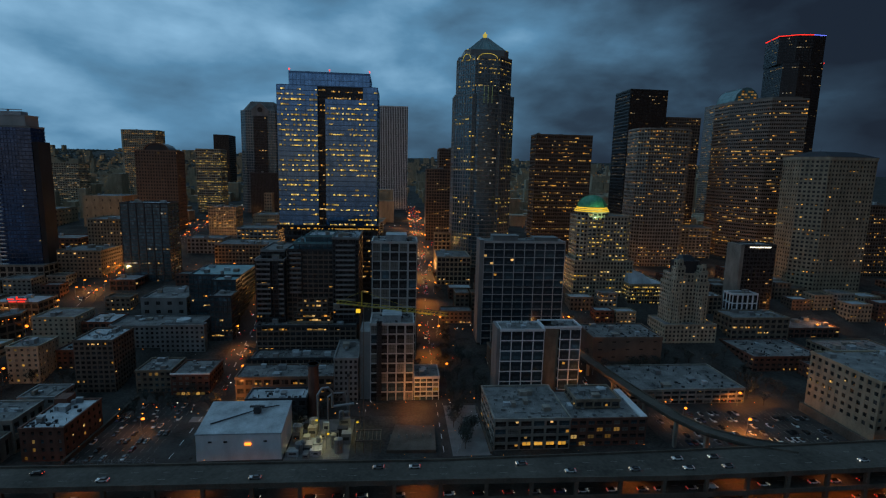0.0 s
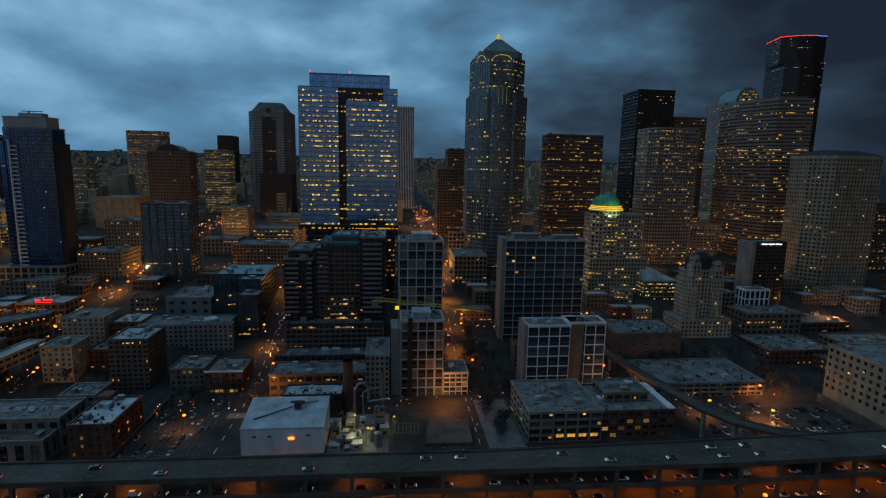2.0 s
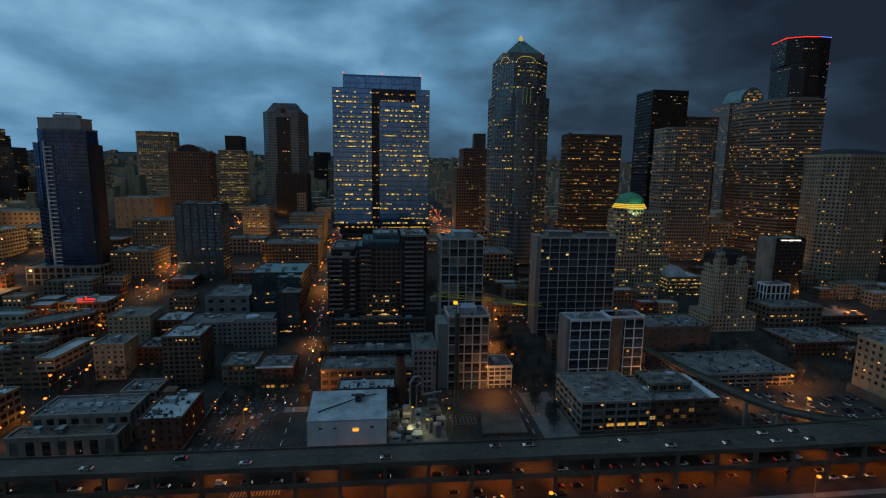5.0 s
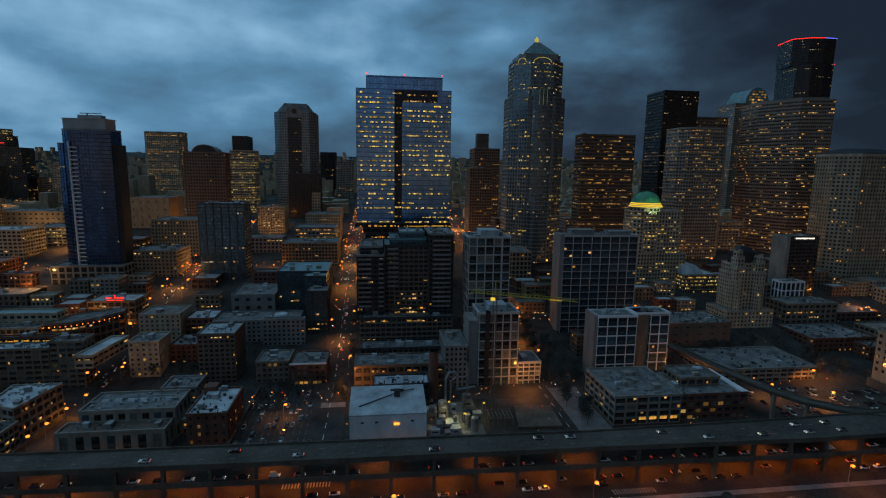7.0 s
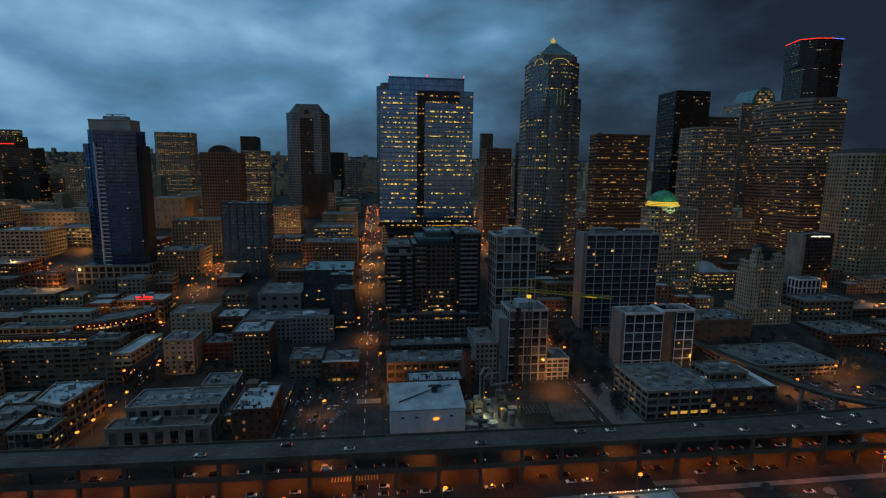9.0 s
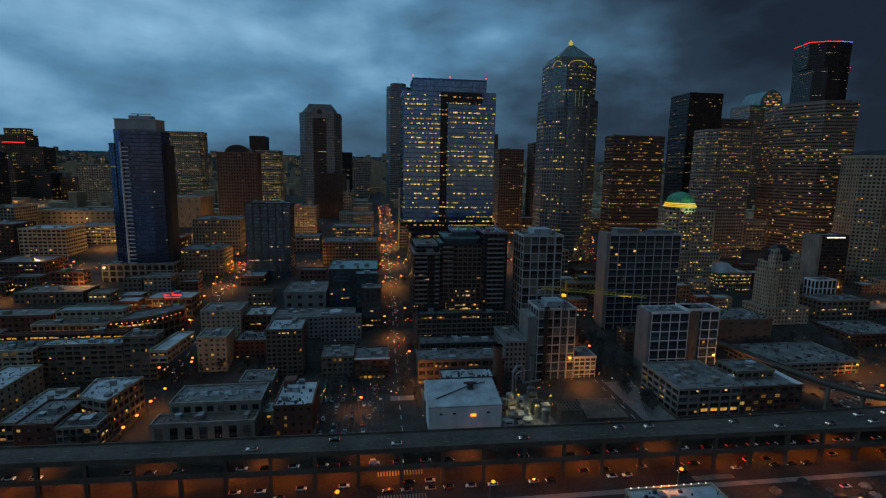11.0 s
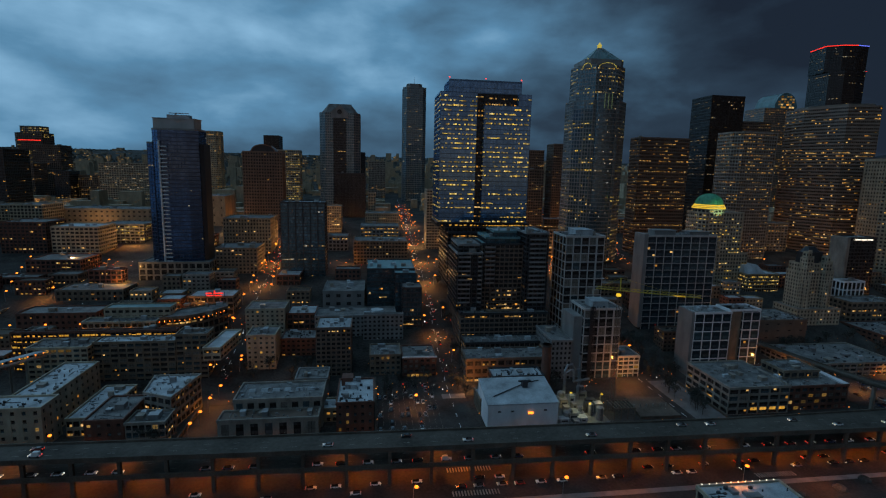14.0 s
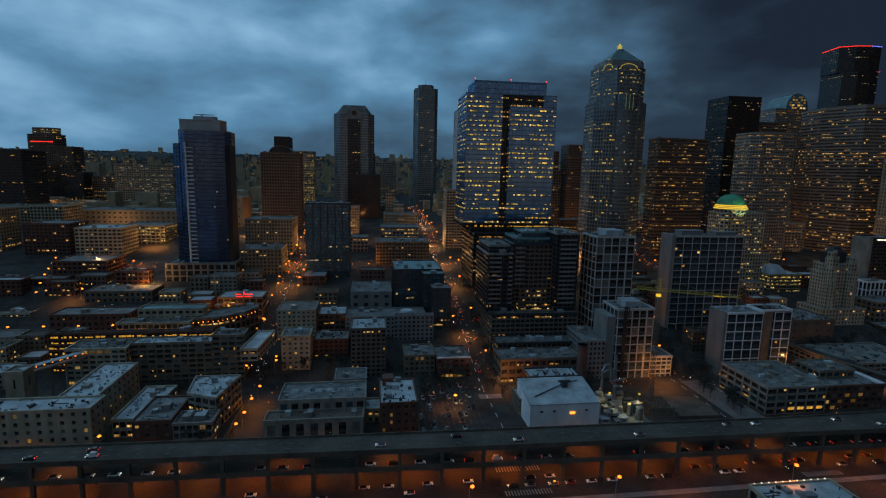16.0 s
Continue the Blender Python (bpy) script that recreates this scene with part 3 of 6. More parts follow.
# ---- tall towers ----
def blue_glass_office():
    ob = thing("office_tower", (-56, 438, 34), "broad blue glass office tower with yellow lit floors", "tower", "downtown towers")
    kw = dict(gl=GL_BLUE, floor=4.0, bay=3.0, pier=0.12, span=0.7, depth=0.2, lamp=LIT_YELLOW)
    storeys(ob, rect(-95, -63.5, 416, 460), 90, 200, BLUE_FRAME, lit=0.62, **kw)
    storeys(ob, rect(-63.5, -57.5, 419, 458), 90, 200, DARK, gl=GL_DARK, floor=4.0, bay=3.0, pier=0.3, span=1.3, depth=0.3, lit=0.45, lamp=LIT_WARM)
    storeys(ob, rect(-57.5, -16.5, 414.5, 460), 90, 190, BLUE_FRAME, lit=1.0, seed=5, **kw)
    storeys(ob, rect(-57.5, -28, 418, 458), 190, 200, DARK, gl=GL_DARK, floor=5.0, bay=4.0, pier=0.4, span=1.2, depth=0.4, lit=0.4)
    storeys(ob, rect(-28, -16.5, 414.5, 460), 190, 200, BLUE_FRAME, lit=0.2, **kw)
    roof(ob, rect(-95, -16.5, 420, 460), 200, BLUE_FRAME, units=0)
    storeys(ob, rect(-87, -23, 424, 456), 199.6, 211, BLUE_FRAME, gl=GL_BLUE, floor=5.6, bay=3.0, pier=0.2, span=0.4, depth=0.2, lit=0.0)
    roof(ob, rect(-87, -23, 424, 456), 211, BLUE_FRAME, units=2)
    for x in (-86.6, -55, -23.4):
        part("beacon", Build().tube((x, 424.5, 211.5), (x, 424.5, 213.0), 0.12).ball((x, 424.5, 213.4), 0.55), BULB_RED, ob, "red aircraft beacon")
    storeys(ob, rect(-96.5, -15, 413, 461), 86.5, 90, DARK, floor=3.5, bay=2.6, pier=0.3, span=0.9, depth=0.5, lit=1.5, clump=False, lamp=STRIP_AMBER)
    roof(ob, rect(-96.5, -15, 413, 461), 90, DARK, units=0, parapet=0.2)
    storeys(ob, rect(-88, -18, 404, 461), 36, 82, DARK, floor=4.2, bay=3.4, pier=0.4, span=1.5, depth=0.5, lit=0.5, lamp=LIT_WARM)
    storeys(ob, rect(-90, -16, 409, 461), 82, 86.5, DARK, floor=4.5, bay=3.4, pier=0.4, span=1.5, depth=0.5, lit=0.4, lamp=LIT_WARM)
    roof(ob, rect(-88, -18, 404, 461), 82, DARK, units=7)


blue_glass_office()


def arched_tower():
    """The tall stone and glass tower with a pyramid and lantern."""
    ob = thing("office_tower", (83, 528, 44), "tall grey stone and blue-green glass tower with lit pyramid crown", "tower", "downtown towers")
    kw = dict(gl=GL_TEAL, floor=3.9, bay=3.0, lamp=LIT_YELLOW)
    storeys(ob, chamfered(54, 112, 504, 556, 15), 43, 208, PALE_GRANITE, pier=0.7, span=1.1, lit=0.26, heavy=2.2, **kw)
    roof(ob, chamfered(54, 112, 504, 556, 15), 208, PALE_GRANITE, units=0)
    storeys(ob, chamfered(57, 108.5, 506, 553, 14), 207.5, 243, PALE_GRANITE, pier=0.6, span=1.0, lit=0.34, **kw)
    roof(ob, chamfered(57, 108.5, 506, 553, 14), 243, PALE_GRANITE, units=0)
    # glass bow in the middle of each broad side
    bow = [(72, 504.2)] + [(83 - 11 * math.cos(math.pi * i / 8), 504 - 4.0 * math.sin(math.pi * i / 8)) for i in range(1, 8)] + [(94, 504.2)]
    storeys(ob, bow + [(94, 508), (72, 508)], 43, 215, PALE_GRANITE, gl=GL_TEAL, floor=3.9, bay=2.2, pier=0.15, span=0.9, depth=0.2, lit=0.12, lamp=LIT_DIM, sides=range(8))
    part("bow_cap", Build().prism(bow + [(94, 508), (72, 508)], 215, 215.6), PALE_GRANITE, ob)
    for x in (79.2, 83, 86.8):
        part("light_strip", Build().box(x - 0.12, x + 0.12, 499.6, 499.9, 200, 215), STRIP_GREEN, ob, "greenish upright light strip")
    # curved gables
    for cx, cy, ux, uy, r in ((64, 513, 0.707, -0.707, 4.5), (82.7, 506, 1, 0, 9)):
        arch = [(r * math.cos(math.pi * i / 12), 241.0 + 4.5 * math.sin(math.pi * i / 12)) for i in range(13)]
        g = Build().hull([(cx + ux * s - uy * -0.1, cy + uy * s - ux * 0.1, z) for s, z in arch], [(cx + ux * s - uy * 3, cy + uy * s + ux * 3, z) for s, z in arch])
        gable = part("gable", g, PALE_GRANITE, ob)
        s = Build()
        for (sa, za), (sb, zb) in zip(arch, arch[1:]):
            s.bar((cx + ux * sa + uy * 0.2, cy + uy * sa - ux * 0.2, za), (cx + ux * sb + uy * 0.2, cy + uy * sb - ux * 0.2, zb), 0.35)
        part("gable_light", s, STRIP_DIM, gable, "yellow light along the gable edge")
    part("crown", Build().prism(chamfered(62, 104, 511, 549, 5), 243, 250), PALE_GRANITE, ob)
    pyr = rect(65, 101, 514, 546)
    pyramid = part("pyramid_roof", Build().prism(pyr, 250, 264.5, rect(80.5, 85.5, 527.5, 532.5)), ROOF_TEAL, ob, "ribbed metal pyramid roof")
    ribs = Build()
    for i in range(9):
        x = 65 + 36 * i / 8
        ribs.bar((x, 513.9, 250), (80.5 + 5 * i / 8, 527.4, 264.5), 0.35)
    part("roof_rib", ribs, STEEL, pyramid)
    part("cornice_light", Build().box(64, 102, 513.2, 513.6, 249.6, 250.2), STRIP_DIM, ob, "yellow cornice light")
    part("lantern", Build().prism(rect(81.4, 84.6, 528.4, 531.6), 264.5, 267.6).prism(rect(81.0, 85.0, 528.0, 532.0), 267.6, 268).prism(rect(81.8, 84.2, 528.8, 531.2), 268, 270.5, rect(82.8, 83.2, 529.8, 530.2)), STRIP_DIM, ob, "small glowing lantern")
    ob.location.y -= 22


arched_tower()


def black_lobed_tower():
    ob = thing("office_tower", (570, 715, 62), "very tall black glass tower with red and blue rim lights", "tower", "downtown towers")
    kw = dict(gl=GL_DARK, floor=3.9, bay=3.4, pier=0.5, span=1.2, lit=0.10, lamp=LIT_DIM)
    low = [(543, 700), (560, 690), (580, 688), (600, 694), (606, 712), (600, 740), (545, 740)]
    storeys(ob, low, 60, 300, BLACK, **kw)
    roof(ob, low, 300, BLACK, units=0)
    top = [(538, 706), (556, 694), (577, 690), (596, 691), (597, 738), (545, 742)]
    storeys(ob, top, 299, 336, BLACK, **kw)
    roof(ob, top, 336, BLACK, units=2)
    rim = shrink(top, -0.3)
    for (a, b), m, lab in (((rim[5], rim[0]), BULB_RED, "red"), ((rim[0], rim[1]), BULB_RED, "red"), ((rim[1], rim[2]), BULB_RED, "red"), ((rim[2], rim[3]), BULB_BLUE, "blue")):
        part("rim_light", Build().bar((*a, 337.1), (*b, 337.1), 0.9), m, ob, lab + " light along the roof edge")
    part("rim_light", Build().bar((600, 692.5, 301), (606, 711, 301), 0.8), BULB_RED, ob, "red light along the lower roof edge")


black_lobed_tower()
T = dict(category="tower", group="downtown towers")
building("office_tower", "black steel and glass office slab with few lit floors", rect(266, 311.5, 578, 618), 234.5, BLACK, floor=3.9, bay=1.9, pier=0.5, span=1.1, lit=0.22, lamp=LIT_DIM, units=1, **T)
building("office_tower", "dark brown square office tower with yellow lit floors", rect(141, 200.5, 515, 537), 175.5, BROWN, gl=GL_BROWN, floor=3.8, bay=2.4, pier=0.5, span=1.5, lit=0.45, units=2, **T)
building("office_tower", "grey concrete tower with rounded corners and window grid", chamfered(246, 303, 500, 540, 8), 184, CONCRETE, gl=GL_BROWN, floor=3.7, bay=3.0, pier=0.9, span=1.5, lit=0.3, units=3, **T)
building("office_tower", "dark office tower with one bright yellow top floor", rect(320, 362, 590, 630), 206, BROWN, gl=GL_BROWN, floor=3.8, bay=3, pier=0.8, span=1.4, lit=0.25, units=2, **T)


def vaulted_tower():
    ob = thing("office_tower", (566, 840, 70), "stone tower with a glazed barrel-vault roof", "tower", "downtown towers")
    p = rect(536, 600, 815, 865)
    storeys(ob, p, 66, 258, GRANITE, gl=GL_TEAL, floor=3.9, bay=3.2, pier=1.0, span=1.4, lit=0.3)
    roof(ob, p, 258, GRANITE, units=0)
    arch = [(577 + 22 * math.cos(math.pi * i / 12), 258 + 28 * math.sin(math.pi * i / 12)) for i in range(13)]
    part("vault", Build().hull([(x, 815.3, z) for x, z in arch], [(x, 864, z) for x, z in arch]), ROOF_TEAL, ob, "pale green vaulted glass roof")
    w = Build()
    for i in range(5):
        for j in range(6):
            x, z = 561 + j * 5.5, 259.5 + i * 4.6
            if (abs(x + 2 - 577) / 20) ** 2 + ((z + 3 - 258) / 26) ** 2 < 1 and (i + j) % 3:
                w.box(x, x + 4, 814.9, 815.2, z, z + 2.6)
    part("lit_glazing", w, LIT_WARM, ob, "lit windows in the vault's end wall", kind="stuff")
    ribs = Build()
    for i in range(9):
        y = 816 + i * 6
        for (xa, za), (xb, zb) in zip(arch[6:], arch[7:]):
            ribs.bar((xa, y, za + 0.2), (xb, y, zb + 0.2), 0.5)
    part("vault_rib", ribs, STEEL, ob)


vaulted_tower()
hexa = [(367, 545), (386, 506), (419, 496), (437, 519), (438, 575), (369, 576)]
ob = building("office_tower", "brown granite banded tower with faceted front", hexa, 218, GRANITE, gl=GL_BROWN, floor=3.8, bay=2.0, pier=0.25, span=1.9, lit=0.3, units=2, lamp=LIT_WARM, **T)
part("crown", Build().prism(shrink(hexa, 6), 218, 221.5), GRANITE, ob)
part("beacon", Build().tube((380, 560, 218), (380, 560, 222), 0.15).ball((380, 560, 222), 0.5), BULB_RED, ob, "red beacon")


def hipped_stone_tower():
    ob = thing("office_tower", (400, 450, 30), "pale stone tower with small square windows and dark hipped roof", "tower", "downtown towers")
    p = chamfered(372, 449, 426, 478, 15)
    storeys(ob, p, 30, 155, BEIGE, gl=GL_DARK, floor=3.9, bay=3.3, pier=1.5, span=1.9, lit=0.07, depth=0.5)
    part("cornice", Build().prism(shrink(p, -0.5), 155, 157.5), CREAM, ob)
    part("hipped_roof", Build().prism(shrink(p, -1.0), 157.5, 163, shrink(p, 19)), DARK, ob, "dark metal hipped roof")
    part("mast", Build().tube((401, 453, 163), (401, 453, 167), 0.15), STEEL, ob)


hipped_stone_tower()


def domed_tower():
    ob = thing("office_tower", (178, 436, 30), "cream stone tower with a green floodlit dome", "tower", "downtown towers")
    kw = dict(gl=GL_DARK, floor=3.5, bay=3.0, pier=1.1, span=1.4, lamp=LIT_YELLOW)
    low = [(153, 416), (206, 416), (206, 450), (153, 450)]
    storeys(ob, low, 30, 62, CREAM, lit=0.4, **kw)
    roof(ob, low, 62, CREAM, units=0)
    mid = chamfered(156, 204, 419, 447, 5)
    storeys(ob, mid, 61.5, 100.5, CREAM, lit=0.5, **kw)
    roof(ob, mid, 100.5, CREAM, units=1)
    drum = rounded(171.5, 432, 14.5, 24)
    storeys(ob, drum, 60, 104, CREAM, lit=0.6, **kw)
    for r, z in ((15.4, 104), (14.6, 105.4), (13.8, 106.8)):
        ring = part("cornice", Build().prism(rounded(171.5, 432, r, 28), z, z + 0.5), CREAM, ob)
        part("cornice_light", Build().prism(rounded(171.5, 432, r - 0.5, 28), z + 0.5, z + 1.3), STRIP_YELLOW, ring, "yellow cove light ring")
    dome = part("dome", Build().ball((171.5, 432, 108.2), 12.4, 6, 24, True, 0.82), COPPER, ob, "green patinated dome", smooth=True)
    ribs = Build()
    for i in range(12):
        w = 2 * math.pi * i / 12
        pts = [(171.5 + 12.5 * math.cos(a) * math.cos(w), 432 + 12.5 * math.cos(a) * math.sin(w), 108.2 + 10.3 * math.sin(a)) for a in (math.pi / 2 * k / 6 for k in range(7))]
        for a, c in zip(pts, pts[1:]):
            ribs.bar(a, c, 0.35)
    part("dome_rib", ribs, COPPER, dome)
    lamp = new("dome_floodlight", bpy.data.lights.new("dome_floodlight", "SPOT"))
    lamp.data.energy, lamp.data.color, lamp.data.spot_size, lamp.data.shadow_soft_size = 9000, (0.6, 1.0, 0.5), radians(70), 0.5
    lamp.matrix_world = look((171.5, 405, 99), (171.5, 430, 113))


domed_tower()


def blue_condo_tower():
    ob = thing("apartment_tower", (-325, 462, 40), "tall dark blue glass apartment tower with a white balcony spine", "tower", "downtown towers")
    p = [(-337.5, 450), (-332, 447), (-309, 447), (-300, 450), (-298, 464), (-337.5, 464)]
    shoulder = [(-343, 452), (-337.5, 449.5), (-337.5, 464), (-343, 464)]
    storeys(ob, shoulder, 36, 152, NAVY_FRAME, gl=GL_NAVY, floor=3.3, bay=2.6, pier=0.14, span=0.7, lit=0.01, depth=0.25, lamp=LIT_DIM)
    roof(ob, shoulder, 152, GREY, units=0)
    storeys(ob, p, 36, 163.5, NAVY_FRAME, gl=GL_NAVY, floor=3.3, bay=2.6, pier=0.14, span=0.7, lit=0.012, depth=0.25, lamp=LIT_DIM)
    roof(ob, p, 163.5, GREY, units=0)
    cap = [(-336, 449.5), (-303, 449.5), (-301, 462), (-336, 462)]
    part("cap_wall", Build().prism(cap, 163.5, 172.5), PALE_CONC, ob, "pale concrete penthouse wall")
    part("cap_roof", Build().prism(shrink(cap, -0.5), 172.5, 173.1), ROOF_PALE, ob)
    part("cap_tower", Build().prism(rect(-326, -308, 453, 461), 173.1, 176.2).prism(rect(-325, -309, 455, 456), 177.4, 178).box(-320, -319, 455, 456, 176, 177.5), STEEL, ob, "window-cleaning gantry")
    part("side_wall", Build().prism([(-299.6, 450.4), (-296.6, 452), (-295.5, 465), (-297.6, 465)], 36, 152), DARK, ob)
    spine = part("balcony_spine", Build().box(-331.7, -330.5, 445.2, 447.1, 46, 154), WHITE, ob, "white upright balcony fin")
    for i in range(30):
        z = 50 + i * 3.4
        part("balcony", Build().box(-330.4, -325, 445.4, 446.95, z, z + 0.4).box(-330.4, -325, 445.4, 445.5, z + 0.4, z + 1.0), WHITE, spine)
    pod = rect(-350, -292, 438, 470)
    storeys(ob, pod, 34, 50, CONCRETE, floor=5.2, bay=6, pier=1.4, span=1.2, lit=0.12)
    roof(ob, pod, 50, CONCRETE, units=3)


blue_condo_tower()


def gabled_stone_tower():
    ob = thing("office_tower", (-202, 802, 66), "grey stone tower with a chamfered top and pediment gables", "tower", "downtown towers")
    p = chamfered(-232, -171, 778, 830, 9)
    storeys(ob, p, 66, 218, GREY, gl=GL_TEAL, floor=3.9, bay=3.2, pier=0.6, span=1.0, lit=0.05, lamp=LIT_DIM)
    storeys(ob, rect(-211, -192, 776.5, 779), 66, 210, DARK, gl=GL_DARK, floor=3.9, bay=3.2, pier=0.3, span=0.9, lit=0.04)
    part("hipped_roof", Build().prism(shrink(p, 3), 218, 232, shrink(p, 14)), ROOF_GREY, ob, "steep grey metal roof")
    g = Build().hull([(-214, 777.5, 210), (-189, 777.5, 210), (-189, 777.5, 219), (-201.5, 777.5, 229), (-214, 777.5, 219)], [(-214, 792, 210), (-189, 792, 210), (-189, 792, 219), (-201.5, 792, 229), (-214, 792, 219)])
    part("gable", g, GREY, ob)
    part("round_window", Build().tube((-201.5, 777.6, 219), (-201.5, 777.0, 219), 3.6, sides=16), GL_DARK, ob, "round dark gable window")


gabled_stone_tower()


def vaulted_brown_tower():
    ob = thing("office_tower", (-284, 655, 58), "brown stone tower with a dark barrel-vault roof", "tower", "downtown towers")
    p = rect(-309, -262, 632, 656)
    storeys(ob, p, 56, 152, BROWN, gl=GL_DARK, floor=3.8, bay=3.2, pier=1.4, span=1.8, lit=0.03)
    roof(ob, p, 152, BROWN, units=0)
    arch = [(-284.5 + 14 * math.cos(math.pi * i / 12), 152 + 9 * math.sin(math.pi * i / 12)) for i in range(13)]
    part("vault", Build().hull([(x, 632.4, z) for x, z in arch], [(x, 655, z) for x, z in arch]), DARK, ob, "dark ribbed vault")
    rim = Build()
    for (xa, za), (xb, zb) in zip(arch, arch[1:]):
        rim.bar((xa, 632.1, za), (xb, 632.1, zb), 1.2)
    part("vault_rim", rim, BROWN, ob)


vaulted_brown_tower()
building("hotel_tower", "pale concrete tower with a dense lit window grid", chamfered(-494, -428, 962, 995, 6), 196, CREAM, floor=3.6, bay=3.2, pier=1.2, span=1.5, lit=0.7, lamp=LIT_WARM, units=2, **T)
building("office_tower", "beige tower with yellow-lit horizontal window bands", rect(-298, -262, 785, 812), 160, CREAM, floor=3.7, bay=3, pier=0.7, span=1.6, lit=0.8, lamp=LIT_YELLOW, units=0, **T)
building("office_tower", "dark square tower rising behind a beige one", rect(-376, -345, 1087, 1130), 199, BLACK, floor=3.8, bay=3, pier=0.5, span=1.2, lit=0.03, units=0, **T)
building("apartment_tower", "dark glass apartment tower with white balcony bands", rect(-233, -194, 446, 468), 103, DARK, gl=GL_TEAL, floor=3.1, bay=6.6, pier=0.9, span=0.7, lit=0.05, lamp=LIT_DIM, units=3, roof_mat=ROOF_PALE, **T)
building("office_block", "windowless dark square block behind the shops", rect(-205, -162, 731, 770), 127.5, DARK, gl=GL_DARK, floor=4, bay=2, pier=0.9, span=0.5, lit=0.0, units=1, **T)
building("office_tower", "slender pale glass tower with a rooftop mast", chamfered(-97, -55, 927, 970, 6), 283, PALE_GRANITE, gl=GL_TEAL, floor=3.9, bay=3.2, pier=0.45, span=0.9, lit=0.05, units=0, lamp=LIT_DIM, **T)
part("crown", Build().prism(chamfered(-90, -62, 934, 963, 6), 283, 291).tube((-76, 948, 291), (-76, 948, 305), 0.5, 0.1), GREY, [o for o in scene.objects if o.get("label", "").startswith("slender pale glass")][0])
building("office_tower", "white ribbed slab tower with dark window strips", rect(-31, 16, 850, 890), 239, WHITE, gl=GL_DARK, floor=3.8, bay=2.8, pier=1.1, span=0.3, lit=0.04, units=1, lamp=LIT_DIM, **T)
building("apartment_tower", "white concrete slab with horizontal window bands", rect(-92, -58, 540, 566), 113, CREAM, floor=3.1, bay=3.2, pier=0.7, span=1.3, lit=0.06, units=2, **T)
# ---- middle blocks ----
M = dict(group="downtown blocks")
building("office_block", "beige block with warmly lit windows", rect(-221, -190, 612, 640), 88, BEIGE, floor=3.5, bay=2.8, pier=1.2, span=1.6, lit=0.4, **M)
building("office_block", "tan stone block with rows of small windows", rect(-160, -121, 574, 610), 83, BEIGE, floor=3.4, bay=2.6, pier=1.2, span=1.5, lit=0.12, **M)
building("office_block", "slim beige stair tower on the block behind", rect(-157, -148, 612, 624), 105, BEIGE, floor=3.6, bay=3, pier=1.2, span=1.6, lit=0.02, units=0, **M)
building("theatre", "large plain yellow-beige theatre block", rect(-382, -336, 650, 700), 96, BEIGE, floor=9, bay=9, pier=8, span=7, lit=0.0, units=2, **M)
building("office_block", "beige stone block with arched top windows", rect(-303, -256, 520, 560), 81, BEIGE, floor=3.6, bay=3, pier=1.4, span=1.7, lit=0.14, **M)
building("office_block", "low brown block beside the blue tower", rect(-292, -256, 455, 490), 60, TAN, floor=3.6, bay=3.2, pier=1.4, span=1.6, lit=0.1, units=5, **M)
building("office_block", "low dark office block with grid windows", rect(-170, -117, 482, 520), 63, TAN, floor=3.5, bay=3.2, pier=0.9, span=1.3, lit=0.12, units=6, **M)
building("office_block", "distant dark office slab with few lights", rect(-201, -168, 1100, 1130), 170, BLACK, floor=3.8, bay=3, lit=0.02, units=0, **M)
building("office_block", "distant pale concrete slab with dim windows", rect(-160, -127, 1000, 1030), 150, CONCRETE, floor=3.6, bay=3, lit=0.06, units=1, **M)
building("office_block", "dark block with a lit crown behind the glass tower", rect(56, 92, 690, 730), 166, BROWN, gl=GL_BROWN, floor=3.7, bay=3, pier=0.9, span=1.4, lit=0.12, **M)
building("apartment_tower", "distant brown apartment tower on the hill", rect(216, 251, 1500, 1530), 247, BROWN, floor=3.5, bay=3, lit=0.02, units=0, **M)
building("office_block", "dark brown tower behind the stone tower", rect(106, 132, 690, 720), 176, BROWN, floor=3.7, bay=3, lit=0.05, units=0, **M)
building("office_block", "brown brick tower with scattered lights", rect(34, 62, 600, 632), 138, BROWN, floor=3.5, bay=3, lit=0.12, **M)
building("office_block", "low beige retail block beside the tower", rect(36, 66, 440, 480), 60, BEIGE, floor=4.2, bay=4, lit=0.2, units=6, **M)
building("office_block", "grey stepped block above the street", rect(37, 70, 500, 503.5), 74, BEIGE, floor=4.2, bay=4, lit=0.15, units=0, **M)
ob = building("office_block", "brightly lit glass pavilion with a white sloped roof", rect(198, 232, 404, 440), 44, BEIGE, floor=3.4, bay=2.4, pier=0.4, span=0.8, lit=1.2, lamp=LIT_YELLOW, roof_mat=ROOF_PALE, units=0, **M)
part("roof_hood", Build().prism(rect(199, 221, 408, 436), 44, 52, rect(200, 214, 412, 434)), ROOF_PALE, ob, "white sloped roof hood")
ob = building("hotel_tower", "dark tower with grey side wall and white top lights", rect(289, 318, 391, 408), 81, DARK, floor=3.4, bay=3.4, pier=0.4, span=1.0, lit=0.05, units=2, **M)
part("side_wall", Build().box(286, 289, 390.6, 408.5, 20, 81.5), CONCRETE, ob, "plain concrete side wall")
for x in (294, 300.5, 307):
    part("sign_light", Build().box(x, x + 5.5, 390.2, 390.8, 79.0, 80.0), BULB_WHITE, ob, "white light strip under the roof")
building("office_block", "white concrete frame building with tall bays", rect(273, 295, 376, 388), 42.5, WHITE, floor=6.5, bay=4.4, pier=1.2, span=0.9, lit=0.03, **M)
